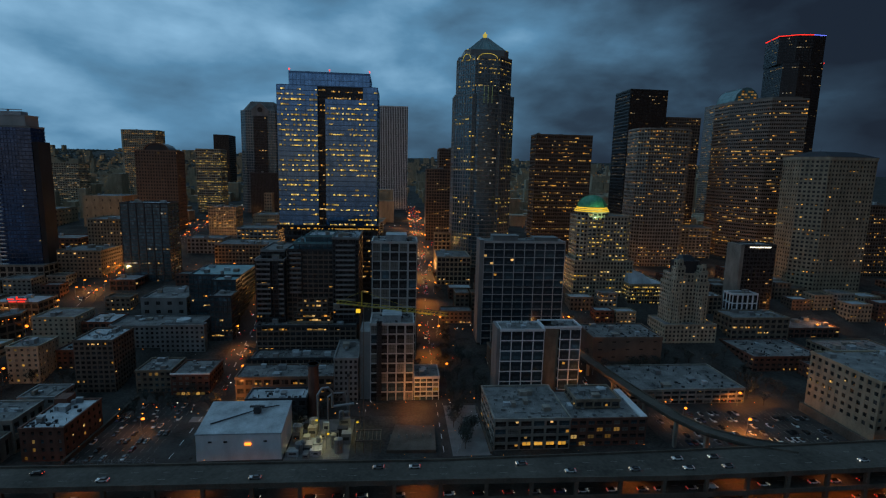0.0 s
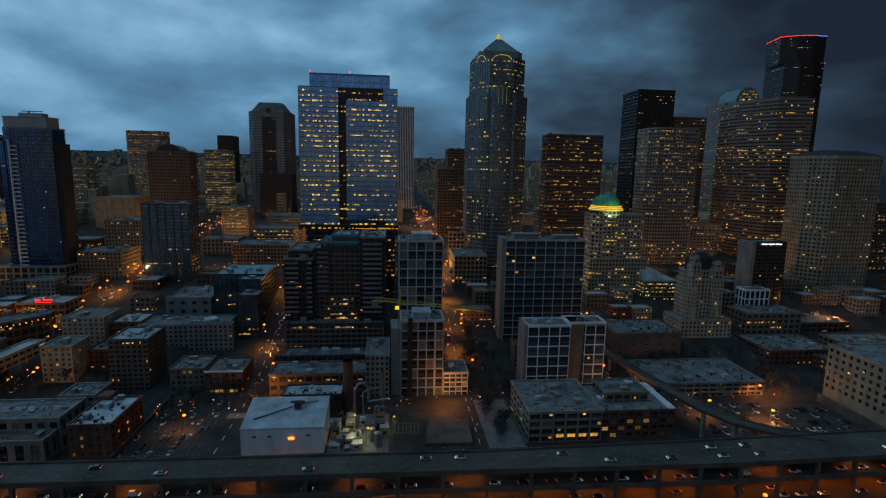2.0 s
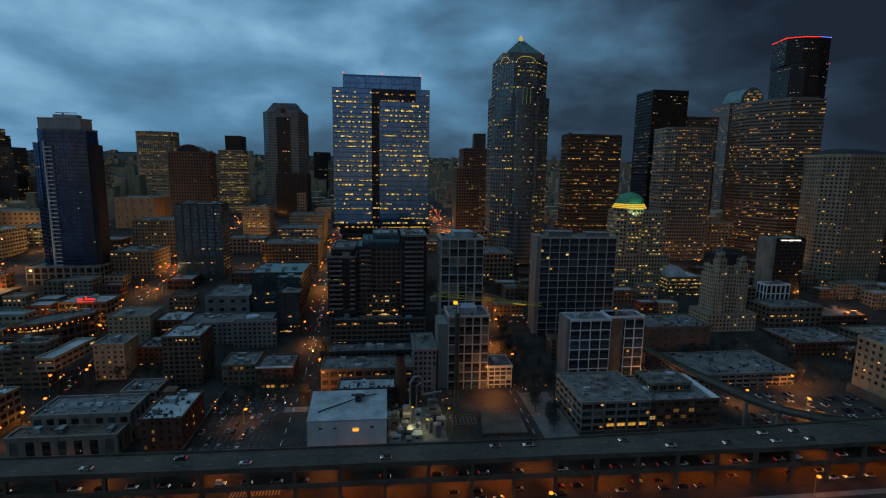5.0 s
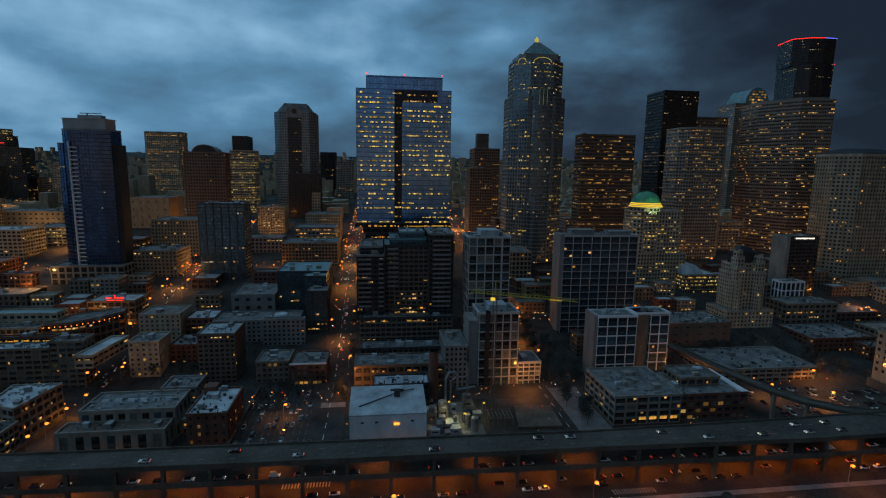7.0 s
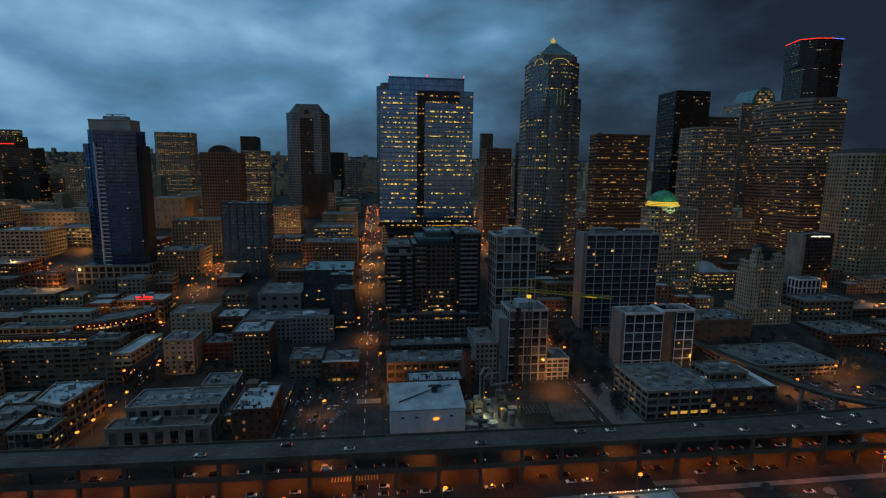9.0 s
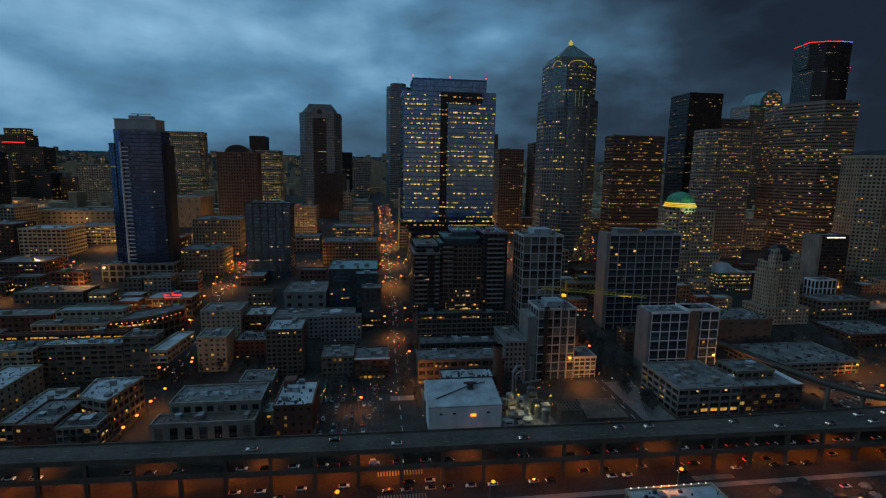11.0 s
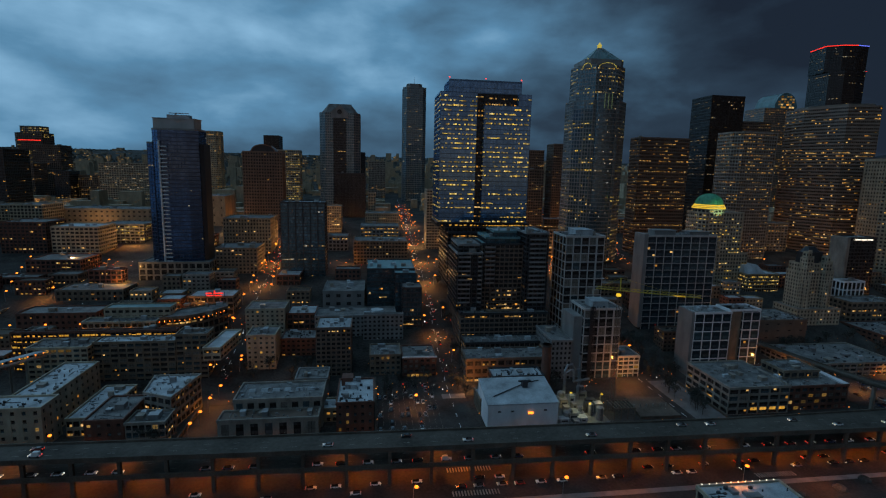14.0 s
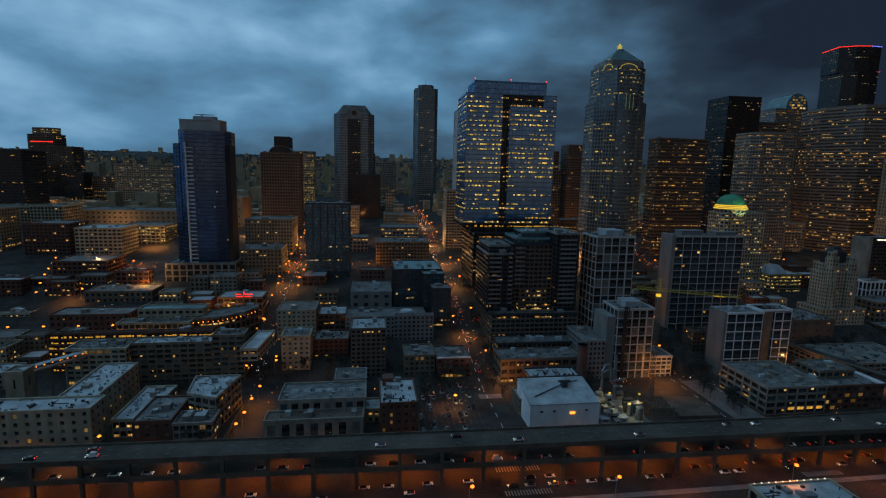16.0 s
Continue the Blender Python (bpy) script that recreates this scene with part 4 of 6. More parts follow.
building("office_block", "long plain brown block with a grey front", rect(256, 303, 350, 373), 30, TAN, floor=4.2, bay=5, pier=1.6, span=1.8, lit=0.08, units=8, **M)
building("office_block", "lit brown office slab beyond the stone tower", rect(478, 520, 470, 505), 112, BROWN, gl=GL_BROWN, floor=3.7, bay=3.0, pier=0.8, span=1.4, lit=0.4, units=2, **M)
building("office_block", "old white-roofed low block", rect(244, 271, 386, 405), 38, TAN, roof_mat=ROOF_PALE, lit=0.05, **M)
building("office_block", "brown office slab with lit ground floors", rect(520, 580, 515, 560), 110, BROWN, floor=3.8, bay=3.2, lit=0.3, **M)
building("office_block", "dark slab beyond the stone tower", rect(470, 515, 560, 600), 90, BROWN, floor=3.8, bay=3.2, lit=0.2, **M)


def hoist(x0, x1, y0, y1, z0, z1):
    b = Build()
    for x in (x0, (x0 + x1) / 2, x1):
        b.box(x - 0.15, x + 0.15, y0, y0 + 0.3, z0, z1)
    z = z0 + 1.0
    while z < z1:
        b.box(x0, x1, y0 - 0.05, y0 + 0.25, z, z + 0.9)
        b.bar((x0, y0, z + 0.9), ((x0 + x1) / 2, y0, z + 2.9), 0.15)
        z += 2.95
    return b.box(x0, x1, y1 - 0.2, y1, z0, z1)


def stepped_apartments():
    ob = thing("apartment_tower", (222, 360, 10), "cream art-deco stepped apartment tower with bay windows", "tower", "downtown blocks")
    kw = dict(gl=GL_DARK, floor=3.1, bay=2.8, pier=1.2, span=1.2, lit=0.05)
    pod = rect(200, 241, 346, 372)
    storeys(ob, pod, 10, 26, CREAM, gl=GL_DARK, floor=3.3, bay=3.2, pier=1.5, span=1.4, lit=0.3)
    roof(ob, pod, 26, CREAM, units=2)
    # tower body, two stepped bays and the recess between them
    tiers = ((206, 237, 354, 56), (207.5, 235.5, 356, 63), (207, 217.5, 351, 60), (208, 216.5, 352, 68), (209.5, 215, 353, 73),
             (225.5, 236, 351, 56), (226.5, 235, 352, 64), (228, 233.5, 353, 69), (209.5, 214, 349.6, 50), (228.5, 233, 349.6, 46))
    for i, (x0, x1, y0, zt) in enumerate(tiers):
        p = chamfered(x0, x1, y0, 370 if i < 2 else 359.5, 1.4)
        storeys(ob, p, 25.6, zt, CREAM, **kw)
        roof(ob, p, zt, CREAM, units=0, parapet=1.0)
        for x in (x0 + 1.8, x1 - 1.8):
            part("finial", Build().box(x - 0.5, x + 0.5, y0 + 0.1, y0 + 1.1, zt + 0.9, zt + 2.6), CREAM, ob)
    part("top_house", Build().prism(chamfered(211, 232, 358, 369, 3), 63, 73).prism(chamfered(213, 230, 359, 368, 3.5), 73, 77, chamfered(217, 226, 362, 366, 1.5)), DARK, ob, "dark slate top house")


stepped_apartments()


def glazed_grid_tower(name, label, p, z1, bay, floor, lit, panel, every=True, gl=GL_TEAL):
    return building(name, label, p, z1, panel, gl=gl, floor=floor, bay=bay, pier=0.55, span=0.6, depth=0.3, lit=lit, every=every, units=4, group="apartment towers", category="tower", clump=False)


ob = building("apartment_tower", "dark teal glass apartment slab in a pale grid", rect(61, 120, 346, 361), 87.5, PALE_CONC, gl=GL_DEEP, floor=5.6, bay=7.4, pier=0.45, span=0.4, lit=0.02, every=True, units=4, group="apartment towers", category="tower")
part("end_wall", Build().box(58, 61, 345.6, 361, 14, 89), GREY, ob, "plain grey end wall")
part("penthouse", Build().box(68, 86, 349, 359, 87.5, 91.5).box(67.5, 86.5, 348.5, 359.5, 91.5, 91.9), GREY, ob)
part("penthouse", Build().box(98, 115, 349, 359, 87.5, 90.5).box(97.5, 115.5, 348.5, 359.5, 90.5, 90.9), GREY, ob)
ob = glazed_grid_tower("apartment_block", "white-framed glass apartment block with large square bays", rect(61.5, 88, 281, 297), 44, 6.6, 6.3, 0.0, WHITE, gl=GL_DEEP)
part("side_wall", Build().box(59.5, 61.4, 281.5, 297, -0.5, 45), GREY, ob, "plain grey side wall")
part("stair_core", Build().box(88, 97.5, 283.5, 297, -0.5, 45), TAN, ob, "brown recessed stair core")
storeys(ob, rect(98, 111, 282.5, 297), -0.5, 44, WHITE, gl=GL_DEEP, floor=6.3, bay=6.5, pier=0.6, span=0.6, lit=0.03, every=True, clump=False)
roof(ob, rect(88, 111, 283, 297), 45, WHITE, units=3)
ob = building("apartment_tower", "slim grey apartment tower with a pale concrete grid", rect(-15, 10.5, 284, 306), 47, PALE_CONC, z0=-0.6, gl=GL_DARK, floor=5.9, bay=5.1, pier=0.7, span=0.7, lit=0.012, every=True, units=2, group="apartment towers", category="tower", clump=False, heavy=1.6)
part("penthouse", Build().box(-8, 3, 288, 300, 47, 51).box(-8.3, 3.3, 287.7, 300.3, 51, 51.4), ROOF_PALE, ob, "pale rooftop house")
part("hoist_frame", hoist(-11, -8.4, 281.9, 283.9, 0, 49), DARK, ob, "rust-brown hoist lattice up the front")
part("wing", Build().box(-21, -15.02, 286, 306, -0.6, 42), GREY, ob, "plain grey side wing")
ob = building("apartment_block", "low concrete wing with balconies at the tower's foot", rect(11, 26, 284, 303), 14, PALE_CONC, z0=-0.6, floor=3.1, bay=3.6, pier=0.5, span=0.7, lit=0.08, every=True, group="apartment towers", clump=False)
ob = building("apartment_tower", "pale grey apartment tower with recessed balconies", rect(-16, 13, 320, 345), 90, PALE_CONC, gl=GL_DARK, floor=6.2, bay=5.8, pier=0.75, span=0.7, lit=0.012, every=True, units=3, group="apartment towers", category="tower", heavy=1.6)
part("penthouse", Build().box(-7, 6, 325, 340, 90, 94).box(-7.3, 6.3, 324.7, 340.3, 94, 94.4), ROOF_PALE, ob, "pale rooftop house")
building("office_block", "low office block with small bright windows", rect(-36, -22, 284, 316), 26, GREY, z0=-0.6, floor=3.3, bay=2.8, pier=1.3, span=1.5, lit=0.03, **M)


def balconies(ob, x0, x1, y, z0, z1, rise=3.3, out=1.5):
    """A stack of balconies on a front: slab, upstand and the dividing fins at its ends."""
    z = z0
    while z < z1 - 1.5:
        part("balcony", Build().box(x0, x1, y - out, y + 0.1, z, z + 0.3).box(x0, x1, y - out, y - out + 0.12, z + 0.3, z + 1.25), GREY, ob)
        z += rise
    for x in (x0, x1):
        part("fin", Build().box(x - 0.2, x + 0.2, y - out, y + 0.1, z0, z1), DARK, ob)


def dark_hotel():
    ob = thing("hotel_tower", (-58, 350, 5), "large dark glass hotel and apartments with stepped roofs and balconies", "tower", "apartment towers")
    kw = dict(gl=GL_DARK, floor=3.3, bay=3.6, pier=0.5, span=1.0, depth=0.5)
    storeys(ob, rect(-89, -26, 306, 322), 0, 18, BROWN, lit=0.15, **kw)
    roof(ob, rect(-89, -26, 306, 322), 18, DARK, units=6)
    storeys(ob, rect(-90, -26, 322, 370), 4, 34, BROWN, lit=0.12, **kw)
    roof(ob, rect(-90, -26, 322, 370), 34, DARK, units=4)
    storeys(ob, rect(-92, -73, 331, 372), 33.5, 76, DARK, lit=0.08, **kw)
    roof(ob, rect(-92, -73, 331, 372), 76, GREY, units=4)
    storeys(ob, rect(-90, -74, 338, 372), 75.5, 81, DARK, lit=0.1, **kw)
    roof(ob, rect(-90, -74, 338, 372), 81, GREY, units=2)
    storeys(ob, rect(-73, -42, 336, 372), 33.5, 82, BROWN, lit=0.08, **kw)
    roof(ob, rect(-73, -42, 336, 372), 82, DARK, ROOF_TEAL, units=2)
    storeys(ob, rect(-69, -43, 341, 372), 81.5, 86, DARK, lit=0.05, **{**kw, "gl": GL_TEAL})
    roof(ob, rect(-69, -43, 341, 372), 86, ROOF_TEAL, ROOF_TEAL, units=2)
    storeys(ob, rect(-62, -44, 347, 372), 85.5, 90, DARK, lit=0.05, **{**kw, "gl": GL_TEAL})
    roof(ob, rect(-62, -44, 347, 372), 90, ROOF_TEAL, ROOF_PALE, units=2)
    storeys(ob, rect(-42, -25, 329, 370), 33.5, 91, DARK, lit=0.07, **kw)
    roof(ob, rect(-42, -25, 329, 370), 91, GREY, ROOF_PALE, units=3)
    balconies(ob, -91, -82, 331, 40, 75)
    balconies(ob, -77, -73.5, 331, 40, 75)
    balconies(ob, -40, -27, 329, 40, 90)
    balconies(ob, -71, -63, 336, 53, 81, out=1.2)
    # restaurant floors lit in the hollow of the front
    storeys(ob, rect(-68, -44, 331.2, 336), 34.5, 40, BROWN, gl=GL_BROWN, floor=2.8, bay=2.0, pier=0.2, span=0.8, lit=0.9, clump=False)
    storeys(ob, rect(-66, -46, 333.5, 336), 40, 50, BROWN, gl=GL_BROWN, floor=3.3, bay=4.0, pier=1.2, span=1.4, lit=0.55, clump=False)
    part("awning", Build().box(-70, -42, 327, 331, 33.9, 35.0), TAN, ob)


dark_hotel()
building("parking_block", "low dark block with a row of yellow lit bays", rect(-92, -36, 284, 304), 15, BROWN, z0=-0.6, floor=4.5, bay=5, pier=1.2, span=2.2, lit=0.35, units=5, **M)
building("office_block", "low dark block with a flat pale roof", rect(-80, -48, 262, 276), 12, DARK, z0=-0.6, roof_mat=ROOF_PALE, floor=4, bay=5, lit=0.02, units=2, **M)
ob = building("office_block", "teal-roofed glass block with lit upper floor", rect(-156, -117, 386, 430), 54, DARK, gl=GL_TEAL, floor=3.6, bay=3.2, pier=0.4, span=0.9, lit=0.12, roof_mat=ROOF_TEAL, units=6, **M)
building("office_block", "dark glass front wing of the teal-roofed block", rect(-134, -117, 372, 386), 53, DARK, gl=GL_TEAL, floor=3.6, bay=3.2, pier=0.4, span=0.9, lit=0.04, roof_mat=ROOF_TEAL, units=1, **M)
# ---- waterfront and market blocks ----
W = dict(group="waterfront blocks")


def steam_plant():
    ob = thing("warehouse", (-73, 238, -0.3), "plain pale warehouse with a flat grey roof", "warehouse", "waterfront blocks")
    p = rect(-91.5, -53, 224.5, 249)
    part("wall", Build().hull([(x, y, -0.4) for x, y in p], [(x, y, 13.0 if y < 230 else 17.2) for x, y in p]), WHITE, ob, "pale rendered wall")
    q = shrink(p, -0.25)
    part("roof", Build().hull([(x, y, 12.95 if y < 230 else 17.15) for x, y in q], [(x, y, 13.5 if y < 230 else 17.7) for x, y in q]), ROOF_PALE, ob, "pale sloping membrane roof")
    part("roof_pipe", Build().tube((-87, 231, 15), (-66, 242, 17.2), 0.3).tube((-66, 242, 17.2), (-58, 244, 17.6), 0.3), DARK, ob, "dark roof pipe")
    part("roof_hatch", Build().box(-69, -66, 238, 241, 16.2, 19.5).box(-71, -64, 239, 240, 19.0, 19.8), DARK, ob)
    part("wall_lamp", Build().box(-69.5, -66.8, 224.1, 224.5, 7.6, 8.7), SODIUM, ob, "amber lit opening")
    for x in (-86, -79, -61):
        part("vent", Build().box(x, x + 1.6, 224.2, 224.5, 9, 9.8), DARK, ob)


steam_plant()


def process_yard():
    """The industrial yard: tanks, pipes and ducts beside the warehouse."""
    rnd = random.Random(4)
    for i in range(9):
        x, y, h, r = rnd.uniform(-50, -24), rnd.uniform(226, 262), rnd.uniform(4, 9), rnd.uniform(1.2, 2.4)
        t = thing("storage_tank", (x, y, -0.3), "grey steel process tank in the floodlit yard", "tank", "yard tanks")
        part("shell", Build().tube((x, y, -0.3), (x, y, h), r, sides=14), STEEL, t)
        part("cap", Build().tube((x, y, h), (x, y, h + 0.8), r * 1.02, r * 0.3, 14), GREY, t)
        part("ladder", Build().bar((x - 0.3, y - r - 0.15, 0), (x - 0.3, y - r - 0.15, h + 0.6), 0.1).bar((x + 0.3, y - r - 0.15, 0), (x + 0.3, y - r - 0.15, h + 0.6), 0.1), DARK, t)
    for i in range(26):
        x, y, h = rnd.uniform(-51, -24), rnd.uniform(226, 256), rnd.uniform(2, 6)
        w, d = rnd.uniform(2, 6), rnd.uniform(2, 5)
        u = thing("plant_unit", (x, y, -0.3), "boxy pale plant unit in the floodlit yard", "machine", "yard machines")
        part("housing", Build().box(x - w / 2, x + w / 2, y - d / 2, y + d / 2, -0.3, h), rnd.choice((STEEL, ROOF_PALE, GREY, DARK, CONCRETE)), u)
        part("louvre", Build().box(x - w / 3, x + w / 3, y - d / 2 - 0.1, y - d / 2, h * 0.4, h * 0.7), DARK, u)
    d = thing("exhaust_duct", (-36, 256, -0.3), "bent pale steel exhaust duct", "duct")
    pts = [(-40, 250, 0), (-40, 250, 20), (-38, 251, 23), (-35, 252, 23), (-33, 253, 20), (-33, 253, 12), (-22, 256, 12)]
    b = Build()
    for a, c in zip(pts, pts[1:]):
        b.tube(a, c, 0.65, sides=10)
    for p in pts[1:-1]:
        b.ball(p, 0.67, 5, 10)
    part("duct", b, STEEL, d)
    pts = [(-36, 258, 0), (-36, 258, 15), (-33, 258, 17), (-27, 259, 17), (-26, 259, 10)]
    b = Build()
    for a, c in zip(pts, pts[1:]):
        b.tube(a, c, 0.45, sides=10)
    for p in pts[1:-1]:
        b.ball(p, 0.47, 5, 10)
    part("duct", b, STEEL, d)
    for x, y, h, r, m in ((-45, 268, 30, 3.2, BRICK), (-25.5, 262, 26, 0.9, GREY)):
        c = thing("chimney", (x, y, -0.3), "tall slim steel chimney", "chimney", "yard chimneys")
        part("stack", Build().tube((x, y, -0.3), (x, y, h), r, r * 0.85, 12), m, c)
        part("collar", Build().tube((x, y, h - 1), (x, y, h), r, r, 12), DARK, c)


process_yard()


def open_shed():
    ob = thing("construction_shed", (-12, 236, -0.3), "open steel shed frame beside a concrete slab", "shed")
    for x in range(-19, -5, 4):
        for y in (228, 238):
            part("post", Build().box(x - 0.2, x + 0.2, y - 0.2, y + 0.2, -0.3, 6), BROWN, ob)
    for y in (228, 238):
        part("beam", Build().box(-19.2, -6.8, y - 0.25, y + 0.25, 6, 6.6), BROWN, ob)
    for x in range(-19, -5, 2):
        part("joist", Build().box(x - 0.12, x + 0.12, 228, 238, 6.6, 6.9), TAN, ob)
    s = thing("concrete_slab", (8, 236, -0.3), "rough concrete building slab with formwork edges", "slab")
    part("slab", Build().prism([(-4, 227), (20, 226.5), (21, 250), (0, 252)], -0.3, 1.6), STAINED_DARK, s)
    for x in range(-2, 20, 4):
        part("pillar", Build().box(x - 0.25, x + 0.25, 238, 238.5, 1.6, 3.4), CONCRETE, s)


open_shed()


def tower_crane():
    ob = thing("tower_crane", (-16.5, 237, -0.3), "tall lattice tower crane with a lit yellow jib", "crane")
    mast = Build()
    x, y = -16.5, 237.0
    for dx in (-0.9, 0.9):
        for dy in (-0.9, 0.9):
            mast.bar((x + dx, y + dy, -0.3), (x + dx, y + dy, 70), 0.22)
    for i in range(35):
        z = i * 2
        s = 1 if i % 2 else -1
        mast.bar((x - 0.9 * s, y - 0.9, z), (x + 0.9 * s, y - 0.9, z + 2), 0.12)
        mast.bar((x - 0.9, y - 0.9 * s, z), (x - 0.9, y + 0.9 * s, z + 2), 0.12)
    mast_part = part("mast", mast, BROWN, ob, "rust-brown lattice mast")
    part("cab", Build().box(x - 2.6, x - 0.6, y - 2.6, y - 0.8, 68.2, 69.6), STRIP_YELLOW, mast_part, "brightly lit cab sign")
    d = Vector((37, -11, -1.5)).normalized()
    root, tip, tail = Vector((x, y, 71)), Vector((x, y, 71)) + d * 42, Vector((x, y, 71)) - d * 13
    side = Vector((-d.y, d.x, 0))
    jib = Build()
    for o in (side * 0.7, -side * 0.7, Vector((0, 0, 1.4))):
        jib.bar(tail + o, tip + o, 0.2)
    for i in range(27):
        p, q = tail + d * (i * 2), tail + d * (i * 2 + 2)
        jib.bar(p + side * 0.7, q + Vector((0, 0, 1.4)), 0.1)
        jib.bar(p - side * 0.7, q + Vector((0, 0, 1.4)), 0.1)
    jib_part = part("jib", jib, YELLOW, ob, "yellow lattice jib")
    part("counterweight", Build().box(tail.x - 1.5, tail.x + 1.5, tail.y - 1, tail.y + 1, 68.5, 71), CONCRETE, ob)
    part("peak", Build().bar(root, root + Vector((0, 0, 7)), 0.5).bar(root + Vector((0, 0, 7)), root + d * 26 + Vector((0, 0, 1.4)), 0.1).bar(root + Vector((0, 0, 7)), tail, 0.1), YELLOW, ob)
    part("jib_lamp", Build().bar(tip - d * 14 - Vector((0, 0, 0.2)), tip - d * 8 - Vector((0, 0, 0.2)), 0.35), STRIP_YELLOW, jib_part, "yellow work light under the jib")


tower_crane()


def office_pair():
    ob = building("office_block", "square old concrete office block with large industrial windows", rect(48.5, 87, 227, 266), 15.8, CONCRETE, z0=-0.5, floor=4.1, bay=6.0, pier=1.1, span=1.4, lit=0.34, every=True, units=9, clump=False, roof_mat=ROOF_GREY, **W)
    w = Build()
    for i in range(4):
        x = 63 + i * 6
        w.box(x, x + 1.9, 227.02, 227.3, 2.3, 4.0).box(x + 2.1, x + 4.0, 227.02, 227.3, 2.3, 4.0)
    part("lit_glazing", w, STRIP_AMBER, ob, "bright amber strip of windows")
    ob = building("office_block", "dark brick office block with a white roof edge", rect(87.6, 127.5, 229, 262), 14.2, BRICK, z0=-0.5, floor=3.9, bay=4.6, pier=1.2, span=1.6, lit=0.14, every=True, units=5, clump=False, roof_mat=ROOF_GREY, **W)
    p = rect(94, 118, 240, 258)
    storeys(ob, p, 14.7, 19, TAN, floor=4.2, bay=5, pier=1, span=1.8, lit=0.3)
    roof(ob, p, 19, TAN, units=4)
    part("roof_edge", Build().box(124, 127.8, 229, 262, 14.4, 15.3), WHITE, ob, "white roof edge")


office_pair()
building("parking_garage", "long low concrete parking garage with open decks", rect(140, 213, 273, 312), 8.6, CONCRETE, z0=-0.5, floor=3.0, bay=5.2, pier=0.8, span=1.2, lit=0.05, every=True, units=6, roof_mat=ROOF_GREY, **W)
building("office_block", "square brown-sided block with a flat roof", rect(134, 183, 318, 350), 26, BROWN, floor=6, bay=9, pier=7, span=4.5, lit=0.0, units=5, **W)
building("brick_block", "red brick block with dark shallow roof", rect(247, 300, 312, 350), 13.5, BRICK, floor=4.0, bay=4.6, pier=1.6, span=1.9, lit=0.16, roof_mat=ROOF_GREY, units=3, **W)
building("office_block", "low brick shops with cluttered roofs", rect(305, 348, 352, 382), 21, BRICK, floor=4, bay=4.6, lit=0.08, units=9, **W)
building("office_block", "low tan shops behind the brick block", rect(310, 360, 300, 340), 16, TAN, floor=4, bay=4.6, lit=0.08, units=9, **W)
building("office_block", "pale stone building with regular windows above a blank base", rect(243, 300, 218, 262), 36, BEIGE, z0=-0.5, floor=4.2, bay=4.2, pier=2.2, span=2.2, base=10, lit=0.12, every=True, units=7, clump=False, roof_mat=ROOF_GREY, **W)
building("office_block", "low block at the end of the parking lot", rect(305, 372, 225, 275), 22, TAN, z0=-0.5, floor=4, bay=4.4, lit=0.1, units=7, **W)

ob = building("brick_block", "narrow red brick building with a pale cluttered roof", rect(-169.5, -150.5, 228, 258), 15.6, BRICK, z0=-0.5, floor=3.9, bay=4.1, pier=2.4, span=2.2, lit=0.15, every=True, units=7, clump=False, roof_mat=ROOF_PALE, **W)
part("stair_house", Build().box(-168, -162, 250, 257, 15.5, 20), BRICK, ob, "brick stair house")
ob = building("market_hall", "long grey stone building with a skylit roof", rect(-221, -177, 235, 256), 16, CONCRETE, z0=-0.5, floor=8, bay=5.5, pier=2.2, span=3, lit=0.05, every=True, units=0, clump=False, roof_mat=ROOF_GREY, **W)
for x in range(-216, -182, 6):
    part("skylight", Build().prism(rect(x, x + 4, 245, 247.5), 16, 17.2, rect(x + 0.4, x + 3.6, 245.9, 246.6)), ROOF_PALE, ob, "pale glazed skylight")
building("market_hall", "low stone front hall with tall window groups", rect(-226, -178, 224.5, 234.7), 10.5, CONCRETE, z0=-0.5, floor=9.5, bay=6.5, pier=3.2, span=3.5, lit=0.05, every=True, units=4, clump=False, roof_mat=BROWN, **W)
building("office_block", "low grey block behind the brick building", rect(-195, -177, 264, 280), 14, GREY, z0=-0.5, floor=4, bay=4, pier=1.8, span=2, lit=0.04, units=2, **W)
building("office_block", "tan old corner building with bay windows", rect(-153, -133, 297, 318), 14.5, TAN, floor=3.6, bay=3.2, pier=1.4, span=1.5, lit=0.08, every=True, units=3, clump=False, **W)
ob = building("brick_block", "red brick corner building with a pale roof edge", rect(-132, -110, 294, 318), 13, BRICK, z0=-0.5, floor=3.6, bay=3.6, pier=1.5, span=1.5, lit=0.06, every=True, units=2, clump=False, **W)
for i in range(6):
    part("shop_window", Build().box(-129 + i * 2.8, -127 + i * 2.8, 293.7, 293.95, 1.0, 2.6), LIT_ONE, ob, "dimly lit shop window")
part("roof_edge", Build().box(-132.3, -109.7, 293.6, 294.4, 13.6, 14.4), WHITE, ob, "white roof edge")
building("apartment_block", "brown apartment block with bay windows and a pale roof", rect(-187, -165, 298, 322), 33, BROWN, floor=3.0, bay=3.2, pier=1.0, span=1.2, lit=0.1, units=5, roof_mat=ROOF_PALE, **W)
building("hotel_block", "pale grey hotel with a round roof light", rect(-193, -134, 345, 368), 27, GREY, floor=3.4, bay=3.2, pier=1.6, span=1.5, lit=0.02, units=5, **W)
ob = building("hotel_block", "pale grey hotel corner wing", rect(-158, -129, 340, 345), 29, GREY, floor=3.4, bay=3.2, pier=1.6, span=1.5, lit=0.03, units=0, **W)
part("round_roof_light", Build().tube((-148, 355, 28), (-148, 355, 29.5), 5, 4.6, 20), ROOF_PALE, ob)
